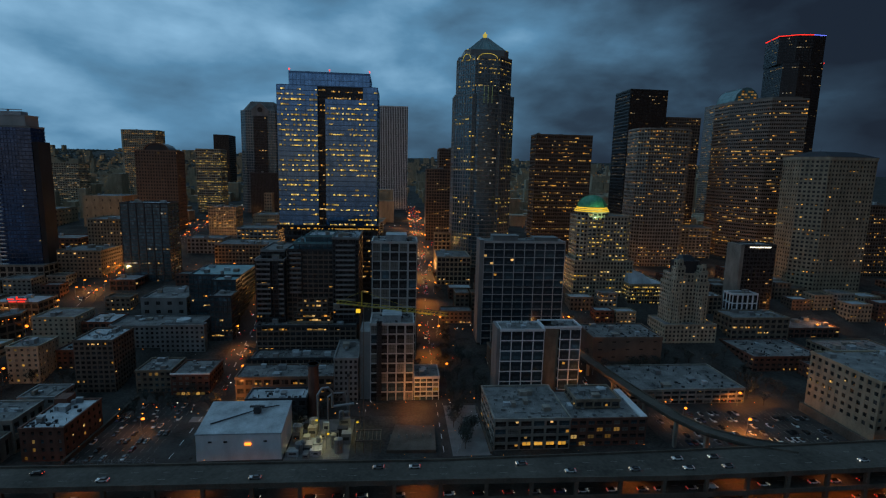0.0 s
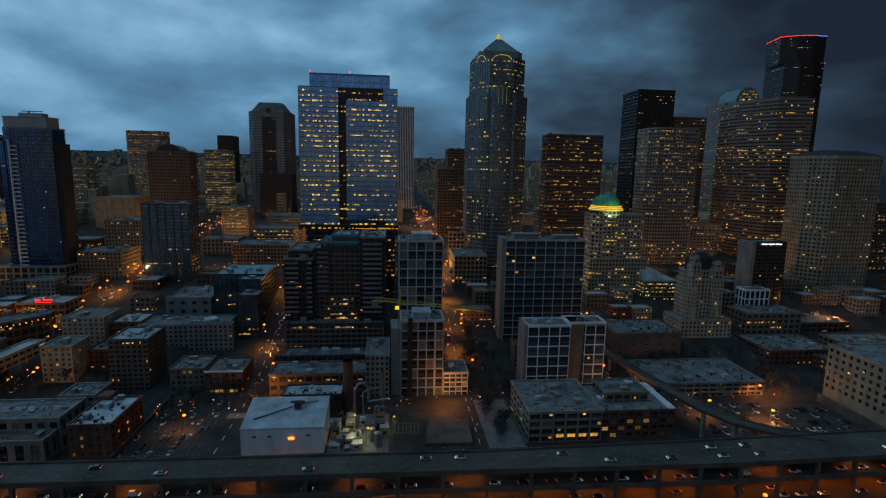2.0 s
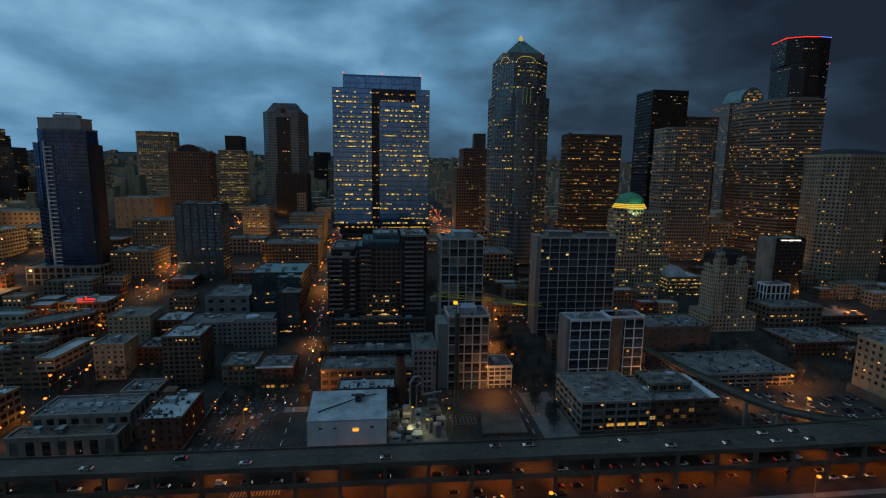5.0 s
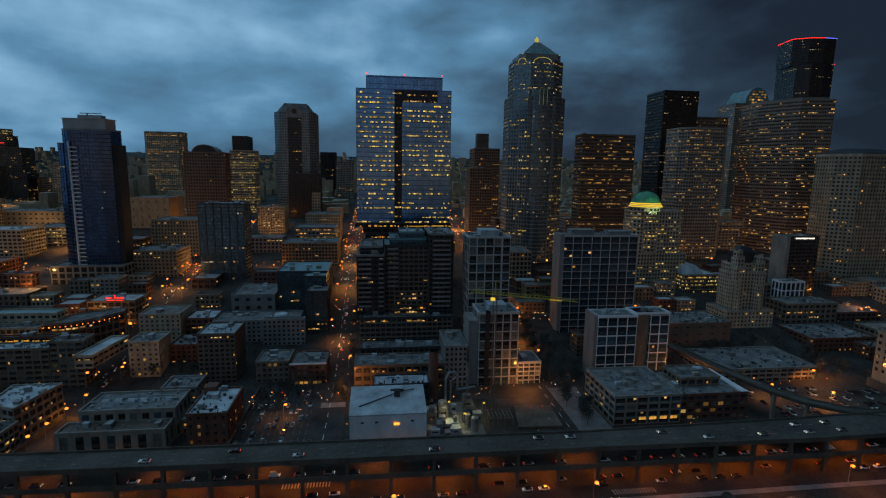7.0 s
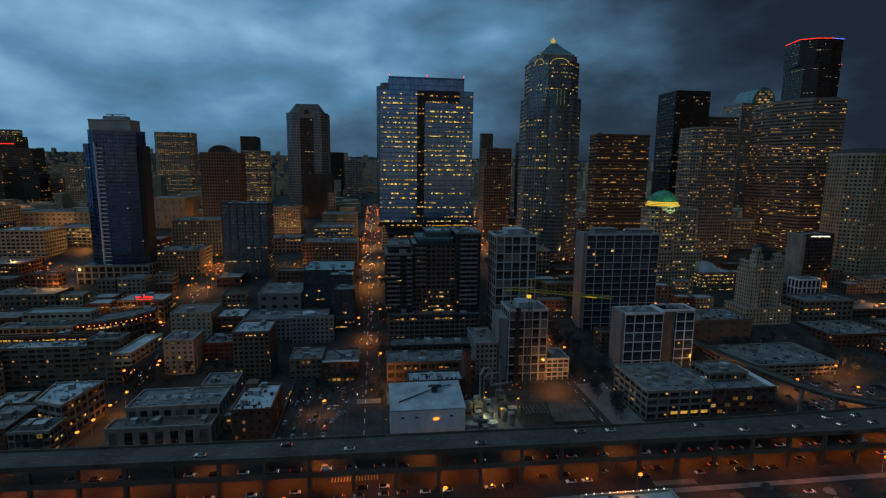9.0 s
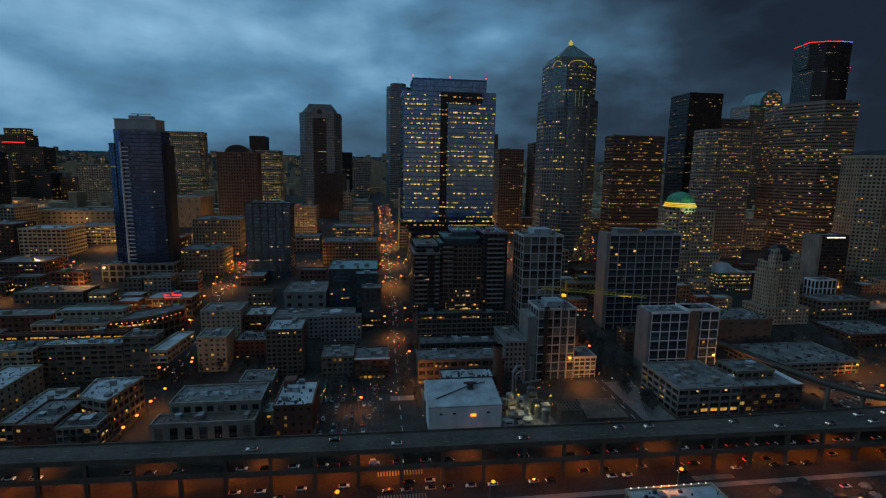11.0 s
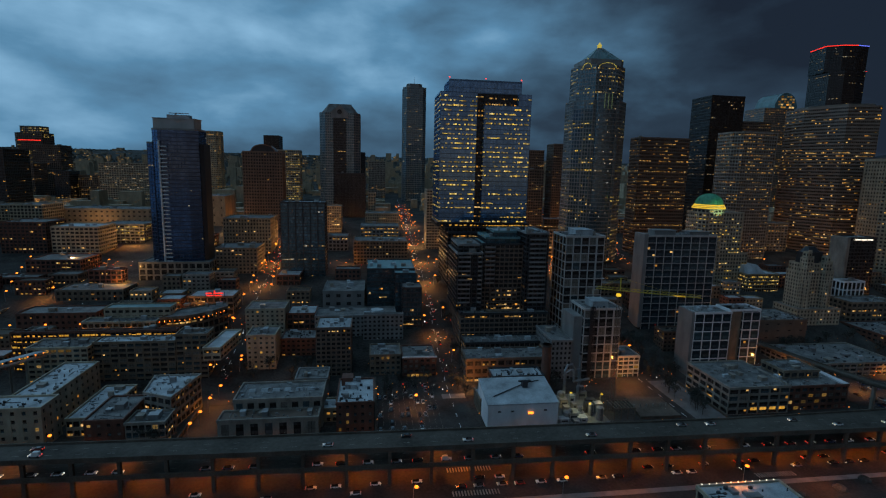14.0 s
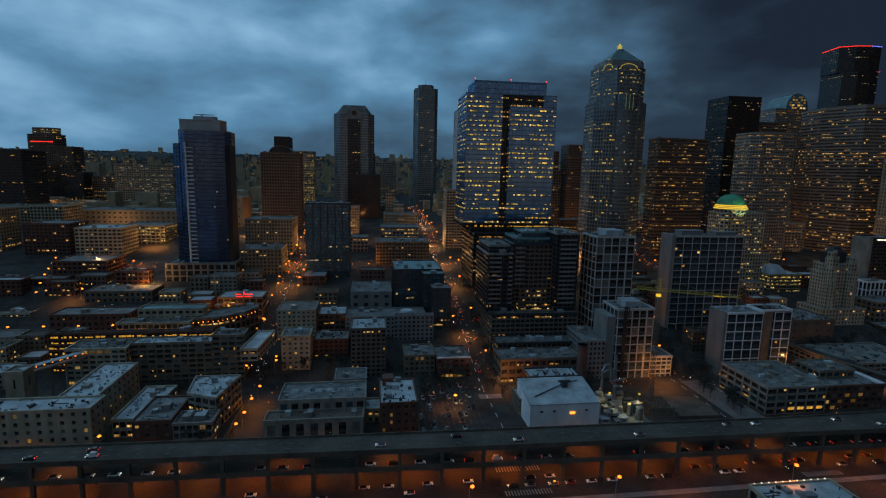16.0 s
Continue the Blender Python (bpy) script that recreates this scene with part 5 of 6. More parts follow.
building("office_block", "dark glass corner block below the teal roof", rect(-129, -114.5, 352, 370), 46, DARK, gl=GL_TEAL, floor=3.6, bay=3, pier=0.4, span=0.9, lit=0.06, units=2, **W)
building("office_block", "grey hall with a curved top", rect(-191, -158, 385, 425), 36, GREY, floor=6, bay=8, pier=5, span=4, lit=0.0, units=4, **W)
building("apartment_block", "cream six-storey apartment block with small windows", rect(-232, -214, 309, 328), 25.5, CREAM, z0=0, floor=3.2, bay=3.3, pier=2.0, span=1.7, lit=0.08, every=True, units=2, clump=False, **W)
building("apartment_block", "cream taller block behind the small one", rect(-241, -214, 345, 368), 33, CREAM, floor=3.2, bay=3.3, pier=1.9, span=1.7, lit=0.05, units=2, **W)
building("brick_block", "dark brick block with lit upper windows", rect(-213, -190, 323, 343), 18, BRICK, floor=3.4, bay=3.3, pier=1.5, span=1.6, lit=0.12, units=2, **W)
building("brick_block", "low red building with a lit white roof house", rect(-213, -193, 350, 372), 28, BRICK, floor=3.6, bay=4, lit=0.12, units=4, roof_mat=ROOF_PALE, **W)
building("shop_block", "low corner shop with a pale roof", rect(-234, -214, 425, 450), 41, BRICK, floor=4, bay=5, lit=0.1, units=1, roof_mat=ROOF_PALE, **W)
ob = building("market_hall", "low market hall with a pale roof and red neon sign", rect(-290, -257, 376, 398), 35, TAN, z0=16, floor=5, bay=5, pier=0.9, span=1.6, lit=0.4, units=3, roof_mat=ROOF_PALE, **W)
sign = thing("neon_sign", (-270, 375, 35), "red neon market sign on a roof frame", "sign")
part("frame", Build().bar((-277, 375.3, 34.9), (-277, 375.3, 39), 0.3).bar((-263, 375.3, 34.9), (-263, 375.3, 39), 0.3).bar((-270, 375.3, 34.9), (-270, 375.3, 40), 0.3), DARK, sign)
for x0, x1, z0, z1 in ((-276.5, -272.2, 37.6, 38.6), (-270.8, -264, 37.6, 38.6), (-276, -271, 36.0, 36.6), (-270.2, -265, 36.0, 36.6), (-270.6, -269.6, 38.9, 40.2)):
    part("neon_bar", Build().box(x0, x1, 374.8, 375.1, z0, z1), BULB_RED, sign)
building("market_hall", "white market arcade with square openings", rect(-338, -293, 326, 337), 31, CREAM, z0=8, floor=3.8, bay=3.8, pier=0.9, span=1.2, lit=0.06, units=2, **W)
building("market_hall", "green-roofed market hall with small windows", rect(-330, -288, 338, 350), 37, CREAM, z0=10, floor=4, bay=4, pier=1.4, span=2.0, lit=0.04, units=0, roof_mat=ROOF_TEAL, **W)
curve = [(-292, 330), (-277, 333), (-265, 343), (-256, 358), (-260, 370), (-287, 352)]
ob = building("market_hall", "curved market arcade with a row of bulbs", curve, 32, TAN, z0=10, floor=5, bay=4, pier=0.8, span=1.6, lit=0.2, units=4, **W)
bulbs = Build()
for a, c in zip(curve[:3], curve[1:4]):
    for i in range(5):
        bulbs.ball((a[0] + (c[0] - a[0]) * i / 5, a[1] + (c[1] - a[1]) * i / 5 - 0.5, 30), 0.35, 3, 6)
part("arcade_bulbs", bulbs, SODIUM, ob, "row of warm bulbs", kind="stuff")
building("office_block", "old tan block above the market", rect(-395, -346, 400, 425), 35, TAN, floor=3.8, bay=4, pier=1.9, span=2.0, lit=0.03, units=4, **W)
building("office_block", "dim brown brick warehouse by the market", rect(-393, -342, 352, 372), 30, BRICK, floor=4, bay=4, pier=1.9, span=2.2, lit=0.02, units=3, **W)
building("market_hall", "low market sheds with warm lit stalls", rect(-372, -276, 314, 318), 28.9, BRICK, z0=4.4, floor=3.5, bay=3, pier=0.3, span=1.2, lit=1.4, clump=False, lamp=STRIP_AMBER, units=4, **W)
building("apartment_block", "white terrace block with stepped balconies", rect(-352, -319, 295, 312), 25, CREAM, z0=0, floor=3.2, bay=4, pier=1.0, span=1.4, lit=0.2, every=True, units=4, clump=False, **W)
building("apartment_block", "long brown concrete terrace block with pale floor bands", rect(-318.5, -272, 300, 312), 26, TAN, z0=0, floor=3.4, bay=4.5, pier=0.8, span=1.3, lit=0.1, every=True, units=2, clump=False, roof_mat=ROOF_PALE, **W)
building("apartment_block", "taller brown end block of the terrace", rect(-271.5, -253, 300, 313), 30, TAN, z0=0, floor=3.4, bay=4.2, pier=0.9, span=1.4, lit=0.08, every=True, units=4, clump=False, **W)
building("footbridge", "pale roofed walkway beside the terrace", [(-252.5, 290), (-242.5, 290), (-239, 325), (-249, 325)], 24.5, CREAM, z0=17, floor=4.5, bay=5, pier=1, span=2, lit=0.15, units=0, roof_mat=ROOF_PALE, category="walkway")
building("hotel_block", "long cream waterfront hotel with a grey roof", rect(-392, -304, 226, 240), 20, CREAM, z0=-0.5, floor=4.2, bay=5, pier=3.2, span=2.2, lit=0.12, every=True, units=1, clump=False, roof_mat=ROOF_PALE, **W)
building("hotel_block", "cream rear wing of the waterfront hotel", rect(-326, -308, 240.3, 285), 19.6, CREAM, z0=-0.5, floor=4.2, bay=5, pier=3.2, span=2.2, lit=0.12, units=1, roof_mat=ROOF_PALE, **W)
building("restaurant", "low wing with lit windows and pale roof", rect(-300, -284, 236, 275), 9, CREAM, z0=-0.5, floor=4.4, bay=3, pier=0.5, span=1.8, lit=0.5, units=2, roof_mat=ROOF_PALE, clump=False, **W)
building("lift_tower", "pale square lift tower with a green lamp", rect(-363, -354, 262, 271), 25, CREAM, z0=-0.5, floor=12, bay=9, pier=8, span=8, lit=0.0, units=0, category="tower")
building("warehouse", "long building with a broad grey-blue metal roof", [(-268, 246), (-252, 238.5), (-247, 268), (-271, 268)], 17, CONCRETE, z0=-0.5, floor=4.2, bay=4.5, pier=0.9, span=1.6, lit=0.2, units=3, roof_mat=ROOF_PALE, **W)
building("office_block", "low glass-fronted corner block", rect(-268, -250, 225, 238), 11, CONCRETE, z0=-0.5, floor=3.6, bay=3.2, pier=0.5, span=1.2, lit=0.35, every=True, units=6, clump=False, **W)
building("brick_block", "plain red brick waterfront block", rect(-286, -268.5, 225, 252), 13, BRICK, z0=-0.5, floor=5, bay=4.4, pier=2.6, span=3, lit=0.02, every=True, units=3, clump=False, **W)
# left edge of the city
ob = building("office_tower", "tower with a lit glass crown and red roof line", chamfered(-792, -735, 1000, 1030, 8), 185, BROWN, floor=3.8, bay=3.2, pier=0.9, span=1.4, lit=0.3, lamp=LIT_YELLOW, units=0, **T)
storeys(ob, chamfered(-784, -742, 1004, 1027, 6), 184.5, 197, GREY, floor=4.0, bay=3.0, pier=0.6, span=1.0, lit=0.9, lamp=LIT_YELLOW, clump=False)
roof(ob, chamfered(-784, -742, 1004, 1027, 6), 197, GREY, units=1)
part("roof_light", Build().box(-782, -745, 999.2, 999.8, 172, 173.2), BULB_RED, ob, "red light line below the crown")
building("office_tower", "dark tower with scattered lights before the crown", rect(-734, -690, 955, 990), 163, BROWN, floor=3.7, bay=3.2, lit=0.07, units=1, **T)
building("office_tower", "dark glass tower at the edge of the city", rect(-680, -615, 700, 750), 149, DARK, floor=3.8, bay=3.4, pier=0.5, span=1.1, lit=0.06, units=2, **T)
building("office_tower", "brown slab with a column of lights", rect(-741, -690, 880, 915), 131, BROWN, floor=3.6, bay=3, lit=0.1, units=1, **T)
building("hotel_tower", "wide white grid-fronted slab", rect(-554, -472, 800, 830), 135, CREAM, floor=3.4, bay=3.4, pier=0.9, span=1.3, lit=0.35, lamp=LIT_DIM, units=3, **T)
building("office_block", "dark grid block with lit columns", rect(-661, -638, 880, 910), 120, DARK, floor=3.5, bay=3, lit=0.2, **M)
building("office_block", "dim block with warm windows", rect(-636, -602, 900, 930), 114, TAN, floor=3.6, bay=3, lit=0.3, **M)
building("department_store", "wide pale store block with a flat roof", rect(-527, -412, 640, 690), 79, BEIGE, floor=6, bay=6, pier=3.5, span=3.5, lit=0.05, units=5, **M)
building("parking_garage", "open parking decks with bright yellow stair lights", rect(-440, -396, 562, 600), 69, CONCRETE, floor=3.2, bay=5, pier=0.7, span=1.3, lit=0.45, lamp=LIT_YELLOW, units=0, **M)
building("office_block", "pale office block with rows of windows", rect(-458, -416, 510, 545), 72, CREAM, floor=3.8, bay=4, pier=1.0, span=1.6, lit=0.15, units=3, roof_mat=ROOF_PALE, **M)
building("brick_block", "red brick block with a pale side wall", rect(-509, -468, 520, 555), 75, BRICK, floor=3.6, bay=3.6, lit=0.1, units=2, **M)
building("office_block", "white stepped block with flat roofs", rect(-550, -517, 600, 640), 86, CREAM, floor=3.6, bay=3.6, lit=0.06, units=3, **M)
building("office_block", "beige block at the city edge", rect(-640, -574, 640, 680), 82, BEIGE, floor=3.6, bay=3.6, lit=0.06, units=3, **M)
building("brick_block", "low brick block beside the lit street", rect(-445, -402, 450, 485), 50, BRICK, floor=3.8, bay=4, lit=0.08, units=2, **M)
building("brick_block", "brick block with a green mural wall", rect(-386, -360, 430, 440), 45, BRICK, floor=3.8, bay=4, lit=0.03, units=4, **M)
building("brick_block", "low dark shops with cluttered roofs", rect(-500, -425, 430, 445), 39, BRICK, floor=3.8, bay=4, lit=0.08, units=8, **M)
building("shop_block", "low cream corner shop", rect(-460, -422, 380, 398), 24, CREAM, floor=3.8, bay=4, lit=0.15, units=5, **M)


# ---- cars, lamps, trees ----
def car(name, label, paint, van=False, parked=False):
    ob = thing(name, (0, 0, 0), label, "van" if van else "car", "parked cars" if parked else "road traffic")
    h = 2.2 if van else 1.45
    body = Build().hull([(-2.2, -0.88, 0.3), (2.2, -0.88, 0.3), (2.2, 0.88, 0.3), (-2.2, 0.88, 0.3)], [(-2.15, -0.85, 0.85), (2.1, -0.82, 0.8), (2.1, 0.82, 0.8), (-2.15, 0.85, 0.85)])
    shell = part("body", body, paint, ob)
    part("cabin", Build().hull([(-1.9, -0.8, 0.84), (1.0, -0.8, 0.82), (1.0, 0.8, 0.82), (-1.9, 0.8, 0.84)], [(-1.7 if van else -1.3, -0.66, h - 0.08), (0.5, -0.66, h - 0.08), (0.5, 0.66, h - 0.08), (-1.7 if van else -1.3, 0.66, h - 0.08)]), paint if van else GL_DARK, ob, "" if van else "dark glazed cabin")
    for x in (-1.4, 1.4):
        for y in (-0.86, 0.86):
            part("wheel", Build().tube((x, y - 0.1, 0.32), (x, y + 0.1, 0.32), 0.32, sides=10), RUBBER, ob)
    for y in (-0.6, 0.6):
        part("headlight", Build().box(2.08, 2.2, y - 0.2, y + 0.2, 0.5, 0.8), STEEL if parked else HEAD, shell, "clear headlight" if parked else "lit headlight")
        part("tail_light", Build().box(-2.24, -2.1, y - 0.2, y + 0.2, 0.55, 0.8), RUBBER if parked else TAIL, shell, "unlit tail light" if parked else "lit red tail light")
    return ob


PAINTS = [(material("car_white", (0.7, 0.7, 0.7), 0.3, vary=0.05), "white"), (material("car_silver", (0.35, 0.36, 0.38), 0.3, 0.5, vary=0.05), "silver"),
          (material("car_black", (0.02, 0.02, 0.022), 0.25, vary=0.05), "black"), (material("car_red", (0.25, 0.02, 0.02), 0.3, vary=0.05), "dark red"), (material("car_blue", (0.03, 0.05, 0.12), 0.3, vary=0.05), "dark blue")]
CARS = []


def cars():
    rnd = random.Random(11)
    spots = []
    for x in range(-470, 420, 21):  # upper deck
        for k in (0.3, 0.68):
            if rnd.random() < 0.30:
                a, c = via(x)
                spots.append((x + rnd.uniform(-6, 6), a + (c - a) * k, 17.03, 180 if k > 0.5 else 180))
    for x in range(-440, 360, 11):  # lower deck, slow traffic
        for k in (0.2,):
            if rnd.random() < 0.82:
                a, c = via(x)
                spots.append((x + rnd.uniform(-2, 2), a + (c - a) * k, 9.23, 0))
    for x in range(-420, 330, 9):  # waterfront road
        for y, r in ((177, 180), (182.5, 0), (159, 0)):
            if rnd.random() < (0.47 if y > 160 else 0.15):
                spots.append((x + rnd.uniform(-1.5, 1.5), y, 0.04, r))
    for x0, x1, y0, y1 in ((-147, -112, 228, 286), (148, 236, 206, 266), (-352, -262, 203, 221)):  # parking lots
        for y in np.arange(y0, y1, 7.5):
            for x in np.arange(x0, x1, 3.1):
                if rnd.random() < 0.33:
                    spots.append((x, y, 0.09, 90 if rnd.random() < 0.5 else 270))
    for sx, half, y0, y1 in CROSS:  # hill streets
        for y in np.arange(300, 560, 11):
            if rnd.random() < 0.3:
                spots.append((sx + 2.2, y, ground(y) + 0.08, 90))
            if rnd.random() < 0.2:
                spots.append((sx - 2.2, y, ground(y) + 0.08, 270))
    for x, y, z, r in spots:
        i = rnd.choices(range(6), (6, 5, 4, 1, 1, 1))[0]
        slope = math.degrees(math.atan2(ground(y + 1) - ground(y - 1), 2)) if r in (90, 270) else 0
        m = pose(x, y, z, 0, 0, r) @ pose(0, 0, 0, 0, -slope if r == 90 else slope, 0)
        parked = abs(z - 0.09) < 0.001
        if parked:
            i = 10 + i % 5
        used = [c for c in CARS if c[0] == i]
        if used:
            copy_thing(used[0][1], m)
        else:
            ob = car("car", PAINTS[i - 10][1] + " saloon car parked in the lot", PAINTS[i - 10][0], parked=True) if parked else car("delivery_van", "white delivery van with lit headlights on the road", PAINTS[0][0], True) if i == 5 else car("car", PAINTS[i][1] + " saloon car with lit lamps on the road", PAINTS[i][0])
            ob.matrix_basis = m
            CARS.append((i, ob))


cars()


def street_lamp(x, y, z, h, arm, mat, bulb):
    ob = thing("street_lamp", (x, y, z), "tall steel street lamp glowing orange", "street lamp", "street lamps")
    part("pole", Build().tube((x, y, z), (x, y, z + h), 0.14, 0.09, 8), STEEL, ob)
    arm_part = part("arm", Build().bar((x, y, z + h - 0.1), (x + arm, y, z + h + 0.3), 0.12), STEEL, ob)
    # head built oversized, so its shape includes the glare round the lamp
    part("lamp_head", Build().ball((x + arm, y, z + h + 0.2), bulb, 4, 8, squash=0.6), mat, arm_part, "glowing lamp head")
    return ob


def lamps():
    first = {}
    rnd = random.Random(3)
    spots = []
    for sx, half, y0, y1 in CROSS:
        for y in range(300, 800, 56):
            spots.append((sx - half + 1, y, ground(y)))
            spots.append((sx + half - 1, y + 11, ground(y + 11)))
    for x in range(-480, 460, 85):
        spots.append((x + rnd.uniform(-20, 20), 166.5, 0.1))
        spots.append((x + 40, 140, 0.1))
    for x in range(-450, 420, 60):
        for y in (355, 470):
            spots.append((x, y, ground(y)))
    spots += [(-236 - (i % 2) * 18, 306 + i * 17, ground(306 + i * 17)) for i in range(22)]
    spots += [(-420 + i * 22, 352, ground(352)) for i in range(8)] + [(-430 - i * 6, 400 + i * 16, ground(400 + i * 16)) for i in range(6)]
    spots += [(160, 250, 0), (205, 268, 0), (188, 236, 0), (-240, 240, 0), (-240, 256, 0), (-239, 272, 0), (-241, 228, 0), (-128, 250, 0), (-300, 222, 0), (-420, 470, 38), (-425, 455, 36), (-400, 405, 28)]
    for x, y, z in spots:
        if not first:
            first[0] = street_lamp(x, y, z, 8.5, 1.2, SODIUM, 0.9)
            first[1] = None
        else:
            copy_thing(first[0], pose(x, y, z))
    return spots


LAMPS = lamps()


LAMP_POWER = 3.0


# serves the street lamps and also fill lights added without fixtures
def lamp_light(x, y, z, watts, color=(1.0, 0.34, 0.045), soft=0.6, open_head=False):
    lt = new("lamp_light", bpy.data.lights.new("lamp_light", "POINT" if open_head else "SPOT"))  # shielded lamps shine downwards
    lt.data.energy, lt.data.color, lt.data.shadow_soft_size = watts * LAMP_POWER, color, soft
    if not open_head:
        lt.data.spot_size, lt.data.spot_blend = radians(150), 0.6
    lt.location = (x, y, z)


for x in range(-430, 400, 22):
    lamp_light(x + 9, via(x)[0] + 7, 7.6, 1300, (1.0, 0.22, 0.012))
for x in range(-430, 400, 44):  # fill lights added between the decks to brighten the lower one
    lamp_light(x, via(x)[0] + 6, 15.2, 420, (1.0, 0.30, 0.04))
for x in range(-440, 330, 44):  # poles of the waterfront road
    lamp_light(x, 160, 11, 1500, (1.0, 0.24, 0.02))
    lamp_light(x + 20, via(x)[1] + 9, 13, 700, (1.0, 0.26, 0.02))
for x, y, w in ((160, 250, 2500), (188, 236, 6000), (205, 268, 2000), (-238, 240, 1700), (-238, 262, 1700), (-128, 250, 1500), (-268, 372, 4000), (-248, 420, 6000), (-248, 480, 7000), (-248, 560, 8000), (-270, 280, 900), (-282, 244, 700), (-420, 465, 12000), (-405, 400, 6000), (-360, 425, 6000), (-400, 545, 9000), (-560, 560, 4500), (-480, 620, 9000), (-330, 600, 9000), (-200, 580, 7000), (-620, 760, 20000), (-430, 760, 16000),
                (-105, 340, 4000), (-105, 420, 7000), (-105, 480, 8000), (-105, 550, 9000), (24, 330, 6000), (24, 400, 9000), (24, 460, 9000), (24, 540, 11000), (24, 640, 12000), (24, 740, 12000), (125, 330, 3000), (125, 380, 4000), (130, 440, 6000), (-105, 650, 6000), (10, 262, 900), (330, 470, 9000), (250, 400, 4000)):
    lamp_light(x, y, ground(y) + 9, w * (0.6 if y > 300 else 1.0))
    if y > 400:  # added yellowish fill light at the same corner, no fixture behind it
        lamp_light(x + 5, y, ground(y) + 12, w * 0.3, (1.0, 0.52, 0.17), open_head=True)
for x in range(-365, -280, 14):  # lane between the stalls and the arcade
    lamp_light(x, 322, 30, 420, (1.0, 0.27, 0.025))
for y, half in AVENUES:  # warm fill added along the avenues, one unseen light for each stretch
    if half:
        for x in range(-420 if y > 300 else -210, 430, 105):
            lamp_light(x + (y % 37), y, ground(y) + 9, 1900, (1.0, 0.37, 0.07), open_head=True)
for x, y, z, w in ((-40, 240, 12, 800), (-33, 231, 10, 600), (-20, 244, 9, 600), (-7, 279, 5, 40), (15, 279, 5, 25)):
    lamp_light(x, y, z, w, (1.0, 0.85, 0.35))

for x, y, h in ((-33, 231, 8.5), (-20, 244, 7.5), (-40, 241, 10.5)):
    tagged(street_lamp(x, y, -0.1, h, 0.8, STRIP_YELLOW, 0.7), "yard floodlight on a steel pole glowing yellow", "floodlight", "yard floodlights")


def tree(x, y, z, h, seed):
    rnd = random.Random(seed)
    ob = thing("tree", (x, y, z), "bare-looking winter street tree with a sparse dark crown", "tree", "street trees")
    b = Build().tube((x, y, z), (x, y, z + h * 0.45), 0.16, 0.1, 7)
    tips = []
    for _ in range(9):
        a, r, t = rnd.uniform(0, 6.28), rnd.uniform(0.15, 0.32) * h, rnd.uniform(0.6, 1.0) * h
        p = (x + r * math.cos(a), y + r * math.sin(a), z + t)
        b.tube((x, y, z + h * rnd.uniform(0.3, 0.45)), p, 0.07, 0.02, 5)
        tips.append(p)
    part("trunk", b, BARK, ob)
    c = Build()
    for p in tips:
        for _ in range(26):
            q = Vector(p) + Vector((rnd.gauss(0, 0.11 * h), rnd.gauss(0, 0.11 * h), rnd.gauss(0, 0.09 * h)))
            u = Vector((rnd.gauss(0, 1), rnd.gauss(0, 1), rnd.gauss(0, 1))).normalized() * 0.34
            w = u.orthogonal().normalized() * 0.3
            c.quad(tuple(q - u), tuple(q + w), tuple(q + u), tuple(q - w))
    part("crown", c, LEAF, ob)
    return ob


TREES = [tree(-113, 296, ground(296), 8, 1), tree(34, 300, ground(300), 9, 2)]
rnd = random.Random(8)
for i in range(40):
    s = rnd.choice(CROSS[1:])
    y = rnd.uniform(285, 520)
    x = s[0] + rnd.choice((-1, 1)) * (s[1] + 2.0)
    copy_thing(TREES[i % 2], pose(x, y, ground(y), 0, 0, rnd.uniform(0, 360)))
for x0, x1, y0, y1, n in ((30, 45, 225, 275, 14), (28, 54, 278, 335, 26), (-148, -112, 262, 290, 10), (-108, -94, 262, 300, 6), (215, 243, 262, 308, 14), (140, 240, 313, 330, 16), (-245, -180, 285, 312, 16), (-262, -246, 222, 232, 4), (-60, -30, 254, 280, 8)):
    for i in range(n):
        y = rnd.uniform(y0, y1)
        copy_thing(TREES[i % 2], pose(rnd.uniform(x0, x1), y, ground(y), 0, 0, rnd.uniform(0, 360)))
for i in range(12):
    copy_thing(TREES[i % 2], pose(rnd.uniform(-330, -250), rnd.uniform(302, 318), 2.2, 0, 0, rnd.uniform(0, 360)))


